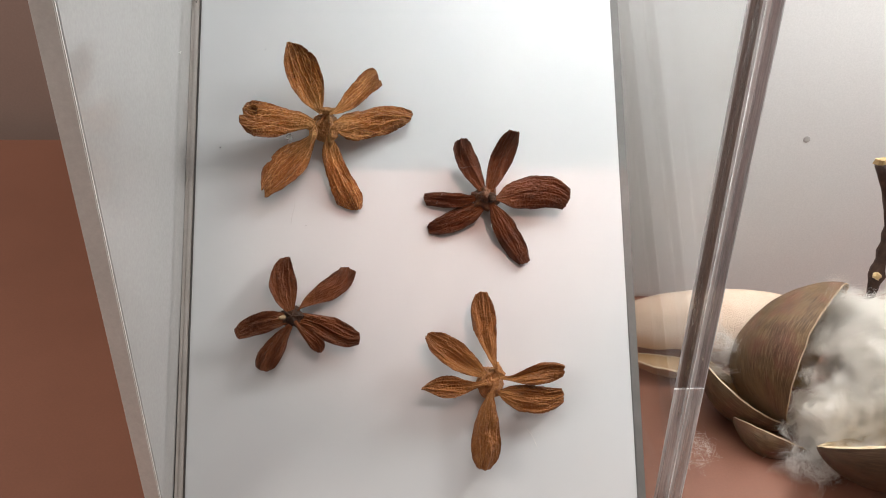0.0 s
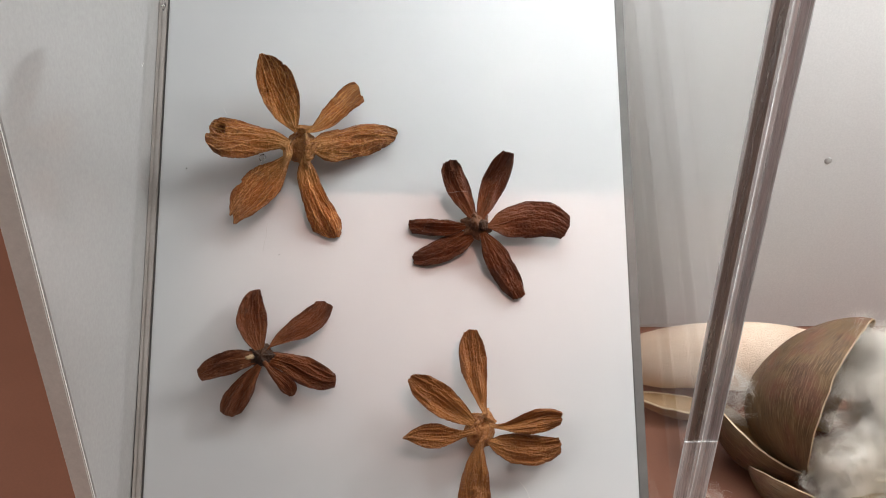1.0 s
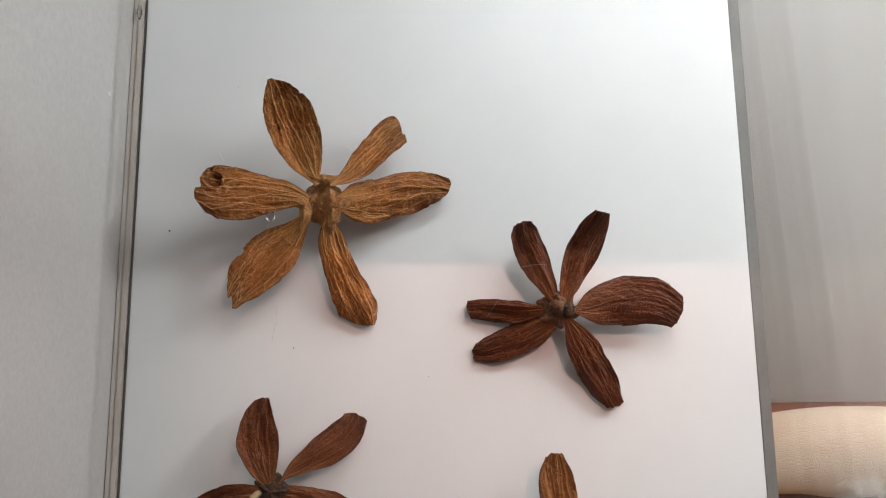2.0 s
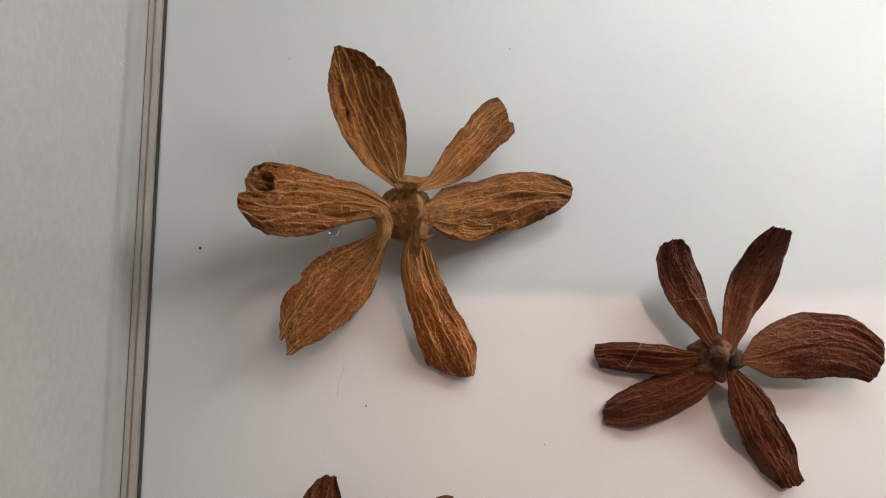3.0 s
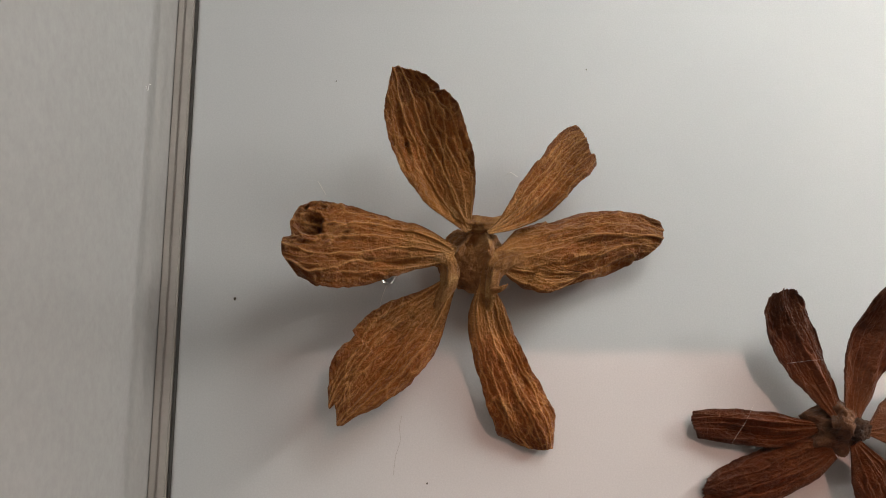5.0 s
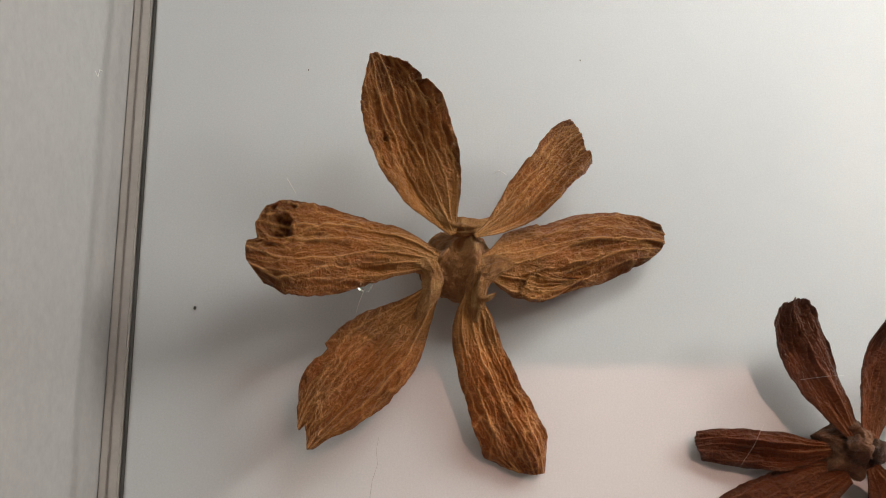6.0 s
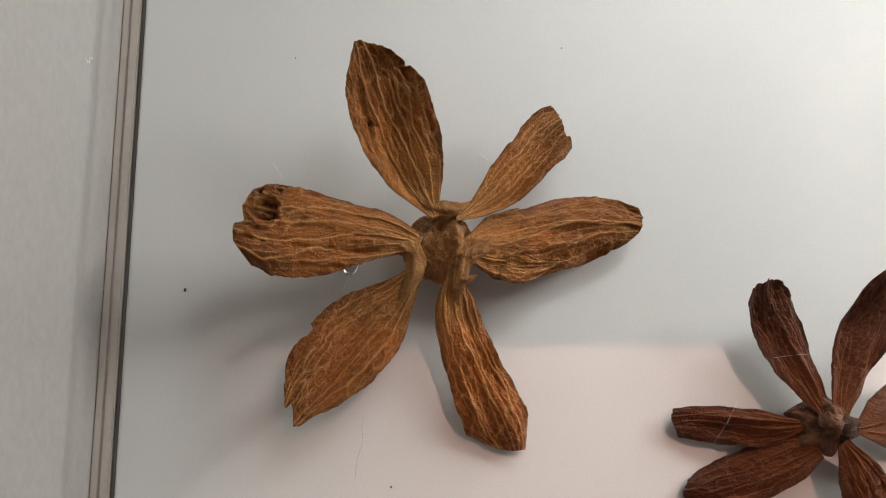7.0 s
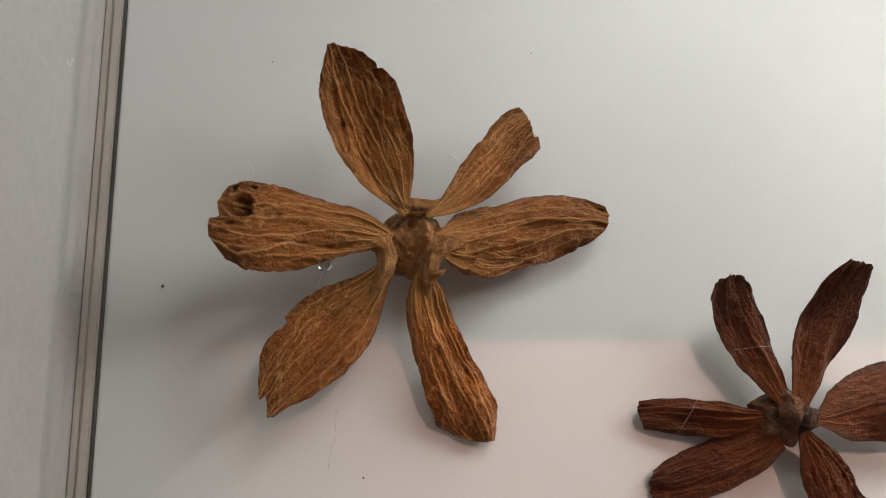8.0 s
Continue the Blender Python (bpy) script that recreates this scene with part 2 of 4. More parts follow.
def pod_skin(name, dark, olive, red, line):
    """Leathery pod skin: fine pale threads along its length over olive and reddish patches."""
    m, n, l, b = shader(name, 0.5, 0.4)
    uv = n.new("ShaderNodeUVMap").outputs[0]
    long = n.new("ShaderNodeMapping")
    long.inputs["Scale"].default_value = (0.30, 9.0, 1.0)
    l.new(uv, long.inputs["Vector"])
    thread_fac = noise_tex(n, l, long.outputs[0], 3.4, 8, 0.7, 0.12)
    patch = noise_tex(n, l, uv, 0.55, 4, 0.55, 0.6)
    shade = noise_tex(n, l, uv, 0.9, 6, 0.6)
    fine = noise_tex(n, l, uv, 30.0, 5, 0.7)
    col = mix(n, l, ramp(n, l, patch, [(0.45, (0, 0, 0)), (0.62, (1, 1, 1))]), olive, red)
    col = mix(n, l, maths(n, l, "MULTIPLY", ramp(n, l, shade, [(0.42, (0, 0, 0)), (0.7, (1, 1, 1))]), 0.8), col, dark)
    col = mix(n, l, maths(n, l, "MULTIPLY", ramp(n, l, thread_fac, [(0.50, (0, 0, 0)), (0.62, (1, 1, 1))]), 0.8), col, line)
    col = mix(n, l, 0.3, col, ramp(n, l, fine, [(0.3, (0.4, 0.38, 0.36)), (0.7, (1, 1, 1))]), "MULTIPLY")
    l.new(col, b.inputs["Base Color"])
    bump(n, l, b, maths(n, l, "ADD", thread_fac, maths(n, l, "MULTIPLY", fine, 0.3)), 0.6, 0.001)
    return m


SHELL_OUT = pod_skin("brown_pod_skin", (0.050, 0.026, 0.013), (0.150, 0.082, 0.034), (0.165, 0.062, 0.036), (0.33, 0.215, 0.115))
SHELL_DARK = pod_skin("dark_pod_skin", (0.030, 0.016, 0.010), (0.085, 0.045, 0.022), (0.100, 0.044, 0.025), (0.20, 0.13, 0.07))
SHELL_IN = husk("tan_pod_lining", (0.30, 0.19, 0.085), (0.48, 0.32, 0.16), (0.62, 0.45, 0.26), 50.0, 0.6, 0.4)
RIM = husk("cream_pod_rim", (0.48, 0.36, 0.22), (0.66, 0.52, 0.34), (0.78, 0.66, 0.48), 140.0, 0.7)
BARK = husk("dark_twig_bark", (0.022, 0.010, 0.007), (0.065, 0.030, 0.020), (0.14, 0.075, 0.05), 160.0, 0.5, 0.8)
WOOD = husk("pale_cut_wood", (0.36, 0.22, 0.10), (0.55, 0.38, 0.18), (0.66, 0.5, 0.28), 200.0)


def pale_skin():
    m, n, l, b = shader("pale_wrinkled_pod", 0.6, 0.3)
    c = object_coord(n)
    long = n.new("ShaderNodeMapping")
    long.inputs["Scale"].default_value = (0.7, 1.2, 1.2)
    l.new(c, long.inputs["Vector"])
    v = n.new("ShaderNodeTexVoronoi")
    v.feature = "DISTANCE_TO_EDGE"
    v.inputs["Scale"].default_value = 620.0
    bend = mix(n, l, 0.006, long.outputs[0], n.new("ShaderNodeTexNoise").outputs["Color"])
    n["Noise Texture"].inputs["Scale"].default_value = 90.0
    l.new(c, n["Noise Texture"].inputs["Vector"])
    l.new(bend, v.inputs["Vector"])
    cell = ramp(n, l, v.outputs["Distance"], [(0.0, (0, 0, 0)), (0.12, (1, 1, 1))])
    blot = noise_tex(n, l, c, 35.0, 5)
    col = ramp(n, l, blot, [(0.3, (0.66, 0.47, 0.35)), (0.7, (0.78, 0.62, 0.49))])
    col = mix(n, l, maths(n, l, "MULTIPLY_ADD", cell, -0.22), col, (0.55, 0.38, 0.22))
    n[-2].inputs[2].default_value = 0.22
    l.new(col, b.inputs["Base Color"])
    bump(n, l, b, maths(n, l, "ADD", cell, blot), 0.5, 0.0006)
    return m


PALE = pale_skin()


def cotton(name, colour):
    m, n, l, b = shader(name, 0.85, 0.2)
    c = object_coord(n)
    l.new(ramp(n, l, noise_tex(n, l, c, 70.0, 5), [(0.3, tuple(v * 0.86 for v in colour)), (0.7, colour)]), b.inputs["Base Color"])
    b.inputs["Sheen Weight"].default_value = 0.3
    bump(n, l, b, noise_tex(n, l, c, 420.0, 6), 0.3, 0.0010)
    return m


COTTON = cotton("white_cotton", (0.93, 0.90, 0.85))


def hair_material():
    m, n, l, b = shader("white_cotton_hair", 0.7, 0.3)
    b.inputs["Base Color"].default_value = (0.96, 0.94, 0.91, 1)
    glow = n.new("ShaderNodeBsdfTranslucent")
    glow.inputs[0].default_value = (0.96, 0.94, 0.91, 1)
    both = n.new("ShaderNodeMixShader")
    both.inputs[0].default_value = 0.6
    l.new(b.outputs[0], both.inputs[1])
    l.new(glow.outputs[0], both.inputs[2])
    l.new(both.outputs[0], n["Material Output"].inputs["Surface"])
    return m


COTTON_HAIR = hair_material()
HAIRLINE = husk("grey_hairline", (0.42, 0.40, 0.39), (0.52, 0.50, 0.48), (0.60, 0.58, 0.56), 300.0)
DUST = husk("dark_dust", (0.03, 0.025, 0.02), (0.06, 0.05, 0.04), (0.09, 0.08, 0.07), 300.0)


# ---- mesh tools ----
def part(name, bm, material, parent=None, label="", smooth=False):
    me = bpy.data.meshes.new(name)
    bm.to_mesh(me)
    bm.free()
    for mt in material if isinstance(material, (list, tuple)) else [material]:
        me.materials.append(mt)
    if smooth:
        me.polygons.foreach_set("use_smooth", [True] * len(me.polygons))
    ob = new(name, me)
    ob.parent = parent
    return tagged(ob, label)


def empty(name, m, label, category, group=""):
    ob = new(name)
    ob.empty_display_size = 0.02
    ob.matrix_world = m
    return tagged(ob, label, category, group)


def slab(lo, hi, bevel=0.0, m=None):
    bm = bmesh.new()
    bmesh.ops.create_cube(bm, size=1)
    for v in bm.verts:
        v.co = Vector([lo[i] + (v.co[i] + 0.5) * (hi[i] - lo[i]) for i in range(3)])
    if bevel:
        bmesh.ops.bevel(bm, geom=bm.edges[:], offset=bevel, segments=2, affect="EDGES")
    if m is not None:
        bmesh.ops.transform(bm, matrix=m, verts=bm.verts)
    return bm


def prism(plan, z0, z1):
    bm = bmesh.new()
    low = [bm.verts.new((x, y, z0)) for x, y in plan]
    high = [bm.verts.new((x, y, z1)) for x, y in plan]
    bm.faces.new(low[::-1])
    bm.faces.new(high)
    for k in range(len(plan)):
        m = (k + 1) % len(plan)
        bm.faces.new((low[k], low[m], high[m], high[k]))
    bmesh.ops.recalc_face_normals(bm, faces=bm.faces[:])
    sharp = [e for e in bm.edges if e.calc_face_angle(0.0) > 0.5]
    bmesh.ops.bevel(bm, geom=sharp, offset=0.0004, segments=1, affect="EDGES")
    for e in bm.edges:
        e.smooth = e.calc_face_angle(0.0) < 0.4
    return bm


def structure(name, bm, material, label, category):
    return tagged(part(name, bm, material), label, category, kind="structure")


def smooth_step(a, b, x):
    x = min(1.0, max(0.0, (x - a) / (b - a)))
    return x * x * (3 - 2 * x)


def curve_value(xs, ys, x):
    """Smooth value through stations."""
    k = 0
    while k < len(xs) - 2 and x > xs[k + 1]:
        k += 1
    f = (x - xs[k]) / (xs[k + 1] - xs[k])
    p0, p1, p2, p3 = ys[max(k - 1, 0)], ys[k], ys[k + 1], ys[min(k + 2, len(ys) - 1)]
    return p1 + 0.5 * f * (p2 - p0 + f * (2 * p0 - 5 * p1 + 4 * p2 - p3 + f * (3 * (p1 - p2) + p3 - p0)))


def tube(bm, points, radii, sides=10, rough=0.0, seed=0, closed=True, knot=0.7, fibre=2.0):
    rings = []
    for i, p in enumerate(points):
        p = Vector(p)
        a, b = Vector(points[max(i - 1, 0)]), Vector(points[min(i + 1, len(points) - 1)])
        ahead = (b - a).normalized()
        q = before.rotation_difference(ahead) @ q if i else ahead.to_track_quat("Z", "Y")
        before = ahead
        ring = []
        for k in range(sides):
            ang = 2 * math.pi * k / sides
            r = radii[i] * (1 + rough * noise.noise(Vector((math.cos(ang) * fibre, math.sin(ang) * fibre, i * knot + seed))))
            ring.append(bm.verts.new(p + q @ Vector((r * math.cos(ang), r * math.sin(ang), 0))))
        rings.append(ring)
    for r0, r1 in zip(rings, rings[1:]):
        for k in range(sides):
            bm.faces.new((r0[k], r0[(k + 1) % sides], r1[(k + 1) % sides], r1[k]))
    if closed:
        bm.faces.new(rings[0][::-1])
        bm.faces.new(rings[-1])
    return rings


# ---- the case and the room round it ----
structure("table_top", slab((-1.2, -0.05, -0.04), (1.4, 0.90, 0.0), 0.002), BROWN, "matte reddish brown painted display table", "table")
structure("plinth", slab((-1.15, 0.0, -0.75), (1.35, 0.88, -0.042)), BROWN, "reddish brown plinth under the table", "plinth")
structure("wall_north", slab((-2.5, 0.93, -0.75), (2.5, 1.0, 2.4)), DARK, "dark grey-brown painted wall", "wall")
structure("wall_south", slab((-2.5, -2.6, -0.75), (2.5, -2.5, 2.4)), ROOM, "plain pale plaster wall", "wall")
structure("wall_west", slab((-2.6, -2.5, -0.75), (-2.5, 0.93, 2.4)), ROOM, "plain pale plaster wall", "wall")
structure("wall_east", slab((2.5, -2.5, -0.75), (2.6, 0.93, 2.4)), ROOM, "plain pale plaster wall", "wall")
structure("floor", slab((-2.5, -2.5, -0.85), (2.5, 0.93, -0.755)), BROWN, "plain brown floor", "floor")
structure("ceiling", slab((-2.5, -2.5, 2.4), (2.5, 0.93, 2.5)), ROOM, "plain pale ceiling", "ceiling")

LEFT, RIGHT = -0.0908, 0.1522        # inner faces of the side walls
FRONT, REAR, TOP = 0.417, 0.612, 0.43

structure("case_back", slab((LEFT - 0.010, REAR, 0.0005), (0.62, REAR + 0.008, TOP - 0.001)), BACK, "white back wall of the display case", "back wall")
structure("case_lid", slab((LEFT - 0.012, 0.339, TOP), (0.64, REAR + 0.01, TOP + 0.02), 0.001), LID, "flat grey lid over the display case", "lid")
side = empty("side_wall", pose(0, 0, 0), "glossy white acrylic side wall of the case", "case wall")
plan = [(-0.0885, 0.401)] + [(-0.081, 0.401 + 0.007 * k) for k in range(30)]
plan += [(-0.081, REAR - 0.0005), (-0.0885, REAR - 0.0005)]
leaning = prism(plan, 0.0005, TOP - 0.001)
for v in leaning.verts:
    near = max(0.0, 1 - (v.co.y - 0.401) / 0.10) ** 2
    v.co.x += near * (-0.0004 - 0.0125 * v.co.z) if v.co.x > -0.085 else -0.0193 * v.co.z
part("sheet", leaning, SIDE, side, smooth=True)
lip = slab((-0.0883, 0.3992, 0.0005), (-0.0812, 0.4008, TOP - 0.001), 0.0004)
for v in lip.verts:
    v.co.x += (-0.0004 - 0.0125 * v.co.z) if v.co.x > -0.085 else -0.0193 * v.co.z
part("front_edge", lip, LIP, side, "front edge coloured pale, as if lit through the acrylic")
end = empty("end_wall", pose(0, 0, 0), "white end wall of the case", "case wall")
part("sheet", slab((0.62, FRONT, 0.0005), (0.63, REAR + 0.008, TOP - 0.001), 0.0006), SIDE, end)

divider = empty("divider", pose(0, 0, 0), "clear acrylic divider of two sheets with bright edges", "divider")
TURN = 0.0760      # below this height the edges are coloured bright, as a painted glint
for x0, x1, edges in ((RIGHT, RIGHT + 0.0068, ((0.0, 0.0011, REFLECT_GREY, REFLECT_BRIGHT), (0.0011, 0.0056, REFLECT_DARK, REFLECT_GLINT), (0.0056, 0.0068, REFLECT_GREY, REFLECT_BRIGHT))),
                      (RIGHT + 0.0072, RIGHT + 0.0138, ((0.0, 0.0016, REFLECT_BRIGHT, REFLECT_BRIGHT), (0.0016, 0.0062, REFLECT_SMOKE, REFLECT_GLINT), (0.0062, 0.0066, REFLECT_BRIGHT, REFLECT_BRIGHT)))):
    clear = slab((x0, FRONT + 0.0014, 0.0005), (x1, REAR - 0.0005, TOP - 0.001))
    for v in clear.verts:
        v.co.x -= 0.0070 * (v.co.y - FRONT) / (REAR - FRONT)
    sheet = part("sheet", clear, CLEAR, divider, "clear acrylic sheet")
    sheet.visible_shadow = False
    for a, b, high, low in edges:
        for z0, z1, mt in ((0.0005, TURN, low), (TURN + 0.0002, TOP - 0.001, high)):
            part("edge", slab((x0 + a, FRONT, z0), (x0 + b, FRONT + 0.0012, z1), 0.0002), mt, sheet, "polished acrylic edge with its reflections coloured in").visible_shadow = False

panel = empty("display_panel", CASE @ pose(0.0, FACE, 0.0), "sloping white display panel with a fine grainy coat", "display panel")
part("board", slab((-0.0758, 0.0, 0.0115), (0.141, 0.004, 0.342), 0.0004), PANEL, panel)
part("filler", slab((-0.0809, 0.0007, 0.0175), (-0.07925, 0.0070, 0.338), 0.0002), GREY, panel, "grey sealing strip along the panel")
part("filler", slab((-0.0792, 0.0004, 0.0175), (-0.0769, 0.0060, 0.338), 0.0004), GREY, panel, "rounded grey sealing strip along the panel")
part("filler", slab((-0.0767, 0.0010, 0.0175), (-0.0759, 0.0060, 0.338), 0.0002), GAP_SHADE, panel, "dark joint beside the panel")
# fills the open gap to the divider; its dark colour stands for shade
part("filler", slab((0.1413, 0.0012, 0.0175), (0.1456, 0.0070, 0.338), 0.0004), GAP_SHADE, panel, "dark strip standing for the shaded gap beside the panel")


# ---- winged fruits fixed to the panel ----
STATIONS = (0.0, 0.175, 0.35, 0.5, 0.675, 0.85, 1.0)


def wing(parent, base, bend_a, bend_b, tip, heights, widths, skew, cup, material, seed, ragged=1.0, hollow=None, name="wing", blunt=0.28, ends=(), bites=()):
    """A dry wing: a bent midline, half widths along it, a cupped section, raised veins and a torn end; millimetres."""
    rnd = random.Random(seed)
    ns, nw = (112, 92) if name == "wing" else (40, 40)
    b0, b1, b2, b3 = Vector(base), Vector(bend_a), Vector(bend_b), Vector(tip)
    b0 = b0 * (1 - 2.2 / max(b0.length, 4.0))
    h0, h2 = heights[0], heights[2]
    h1 = 2 * heights[1] - 0.5 * h0 - 0.5 * h2
    veins = [(-0.80, 0.7), (-0.50, 1.0), (-0.22, 0.8), (0.04, 1.2), (0.30, 0.8), (0.56, 1.0), (0.84, 0.6), (-0.36, 0.45), (0.17, 0.4), (0.70, 0.4)]
    veins = [(q + rnd.uniform(-0.09, 0.09), a * rnd.uniform(0.45, 1.2), rnd.uniform(-0.30, 0.30), rnd.uniform(0.0, 0.45)) for q, a in veins]
    bm = bmesh.new()
    uv_layer = bm.loops.layers.uv.new("UVMap")
    vein_layer = bm.verts.layers.float.new("vein")
    rim_dent_layer = bm.verts.layers.float.new("rim")
    net_layer = bm.verts.layers.float.new("net")
    reach_layer = bm.verts.layers.float.new("reach")
    tops, lows, flat = [], [], {}
    length = (b3 - b0).length
    for i in range(ns + 1):
        s = i / ns
        c = b0 * (1 - s) ** 3 + b1 * 3 * s * (1 - s) ** 2 + b2 * 3 * s * s * (1 - s) + b3 * s ** 3
        t = (b1 - b0) * (1 - s) ** 2 + (b2 - b1) * 2 * s * (1 - s) + (b3 - b2) * s * s
        t.normalize()
        side_way = Vector((-t.y, t.x))
        w = max(0.35, curve_value(STATIONS, widths, s))
        hh = h0 * (1 - s) ** 2 + h1 * 2 * s * (1 - s) + h2 * s * s
        end_part = smooth_step(0.72, 1.0, s)
        row_t, row_l = [], []
        lines = []
        for k, (vq, va, drift, start) in enumerate(veins):
            vq2 = vq + drift * (s - 0.4) + 0.22 * smooth_step(0.1, 0.6, s) * noise.noise(Vector((s * 3.2, k * 3.1, seed))) + 0.05 * noise.noise(Vector((s * 13, k * 3.1, seed)))
            lines.append((vq2, va * (1.0 if va > 0.55 else smooth_step(start, start + 0.2, s))))
        crest = max(0.024, 0.16 / w)
        for j in range(nw + 1):
            q = -1 + 2 * j / nw
            rag = 1 + ragged * 0.07 * noise.noise(Vector((s * 7, math.copysign(3, q), seed))) + ragged * 0.035 * noise.noise(Vector((s * 26, math.copysign(3, q), seed)))
            for s0, way, depth, span in bites:
                if s0 <= s < s0 + span and q * way > 0:
                    rag -= depth / w * (1 - (s - s0) / span)
            torn = ragged * (0.9 * noise.noise(Vector((q * 2.0, seed, 0))) + 0.45 * noise.noise(Vector((q * 6, seed, 5))) + 0.22 * noise.noise(Vector((q * 19, seed, 9))))
            for (qa, ea), (qb, eb) in zip(ends, ends[1:]):
                if qa <= q <= qb:
                    torn = 0.35 * torn + (ea + (eb - ea) * (q - qa) / (qb - qa)) / 0.8
                    break
            along = end_part * (q * skew + blunt * widths[-1] * (1 - q * q) + torn * 0.8)
            place = c + side_way * (q * w * rag) + t * along
            vein_sum = 0.0
            flank = 0.0
            for vq2, va in lines:
                d = (q - vq2) / crest
                if abs(d) < 6:
                    vein_sum += va * math.exp(-d * d)
                    flank += va * math.exp(-d * d / 7)
            vein_sum *= 1 - 0.35 * smooth_step(0.65, 1.0, s)
            wave = noise.noise(Vector((s * length * 0.12, q * w * 0.30, seed * 1.7)))
            crease = noise.noise(Vector((s * length * 0.10, q * w * 1.0, seed * 2.3)))
            pucker = noise.noise(Vector((s * length * 0.55, q * w * 0.8, seed * 3.3)))
            fold = noise.noise(Vector((s * length * 0.07, q * 1.6, seed * 0.9)))
            fine = noise.noise(Vector((s * length * 1.3, q * w * 1.9, seed)))
            ridge_a = noise.noise(Vector((s * length * 0.17 + 5, q * w * 0.42, seed * 4.1)))
            ridge_b = noise.noise(Vector((s * length * 0.34, q * w * 0.62, seed * 5.7)))
            net = (math.exp(-(ridge_a / 0.045) ** 2) + 0.6 * math.exp(-(ridge_b / 0.05) ** 2)) * smooth_step(0.05, 0.3, s)
            curl = noise.noise(Vector((s * 3.5, math.copysign(2, q), seed * 1.3))) * max(0.0, abs(q) - 0.7) ** 2 * 22
            z = hh + cup * w * (q * q - 0.33) * smooth_step(0.0, 0.2, s)
            z += (0.42 * vein_sum + 0.08 * flank + 0.20 * net) * smooth_step(0.0, 0.1, s) + curl * smooth_step(0.1, 0.4, s)
            z += (1.1 * wave + 0.42 * crease + 0.42 * pucker + 2.0 * fold + 0.24 * fine) * smooth_step(0.0, 0.3, s)
            dent = 0.0
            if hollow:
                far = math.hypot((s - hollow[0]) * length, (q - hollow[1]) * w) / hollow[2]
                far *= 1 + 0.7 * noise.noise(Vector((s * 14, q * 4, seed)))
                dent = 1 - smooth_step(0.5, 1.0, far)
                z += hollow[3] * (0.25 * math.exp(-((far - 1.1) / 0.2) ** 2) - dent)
            z = max(z, 0.9)
            v = bm.verts.new((place.x / 1000, -z / 1000, place.y / 1000))
            edge_dist = min(1 - abs(q), (1 - s) * length / max(w, 1.0))
            v[vein_layer] = min(1.0, vein_sum)
            v[net_layer] = min(1.0, net)
            v[reach_layer] = s
            # dents share the rim mask, so hollows are coloured darker too
            v[rim_dent_layer] = max(0.0, 1 - edge_dist * 5 + 0.6 * noise.noise(Vector((s * 14, q * 4, seed + 8))), 1.1 * dent)
            flat[v] = (s * length / 10, q * w / 10)
            thick = 0.35 + 0.25 * (1 - q * q)
            u = bm.verts.new((place.x / 1000, -(z - thick) / 1000, place.y / 1000))
            u[rim_dent_layer] = 0.5
            u[reach_layer] = s
            flat[u] = flat[v]
            row_t.append(v)
            row_l.append(u)
        tops.append(row_t)
        lows.append(row_l)
    for i in range(ns):
        for j in range(nw):
            bm.faces.new((tops[i][j], tops[i + 1][j], tops[i + 1][j + 1], tops[i][j + 1]))
            bm.faces.new((lows[i][j + 1], lows[i + 1][j + 1], lows[i + 1][j], lows[i][j]))
        for j in (0, nw):
            bm.faces.new((tops[i][j], lows[i][j], lows[i + 1][j], tops[i + 1][j]))
    for j in range(nw):
        for i in (0, ns):
            bm.faces.new((tops[i][j], tops[i][j + 1], lows[i][j + 1], lows[i][j]))
    for f in bm.faces:
        for loop in f.loops:
            loop[uv_layer].uv = flat[loop.vert]
    bmesh.ops.recalc_face_normals(bm, faces=bm.faces[:])
    return part(name, bm, material, parent, "" if name == "wing" else "torn raised flap", smooth=True)


def nut(parent, radius, height, lobes, material, seed, squash=(1, 1, 1), centre=(0, 0), ribs=0.10, ridges=()):
    """The seed at the middle: a lobed, wrinkled ball that rests on the panel, with raised ridges between given points; millimetres."""
    bm = bmesh.new()
    bmesh.ops.create_icosphere(bm, subdivisions=6, radius=1.0)
    lines = [(Vector(a), Vector(b), lift, broad) for a, b, lift, broad in ridges]
    for v in bm.verts:
        d = v.co.normalized()
        ang = math.atan2(d.z, d.x)
        r = 1 + ribs * (1.6 - 3.0 * abs(math.sin(0.5 * lobes * ang + seed))) * (1 - 0.6 * d.y * d.y) + 0.14 * noise.noise(d * 1.6 + Vector((seed, 0, 0))) + 0.07 * noise.noise(d * 5 + Vector((0, seed, 0))) + 0.03 * noise.noise(d * 14) + 0.015 * noise.noise(d * 34)
        x, z = d.x * r * radius * squash[0] + centre[0], d.z * r * radius * squash[2] + centre[1]
        y = d.y * r * height * 0.5 - height * 0.5
        here = Vector((x, z))
        lift = 0.0
        for a, b, up, broad in lines:
            f = min(1.0, max(0.0, (here - a).dot(b - a) / (b - a).length_squared))
            gap = (here - a.lerp(b, f)).length / broad * (1 + 0.35 * noise.noise(Vector((x * 0.6, z * 0.6, seed))))
            lift = max(lift, up * math.exp(-gap * gap) * (1 + 0.3 * noise.noise(Vector((x * 1.1, z * 1.1, seed + 3)))))
        y -= lift * max(0.0, -d.y + 0.25)
        v.co = Vector((x, min(y, 0.0), z)) / 1000
    return part("nut", bm, material, parent, smooth=True)


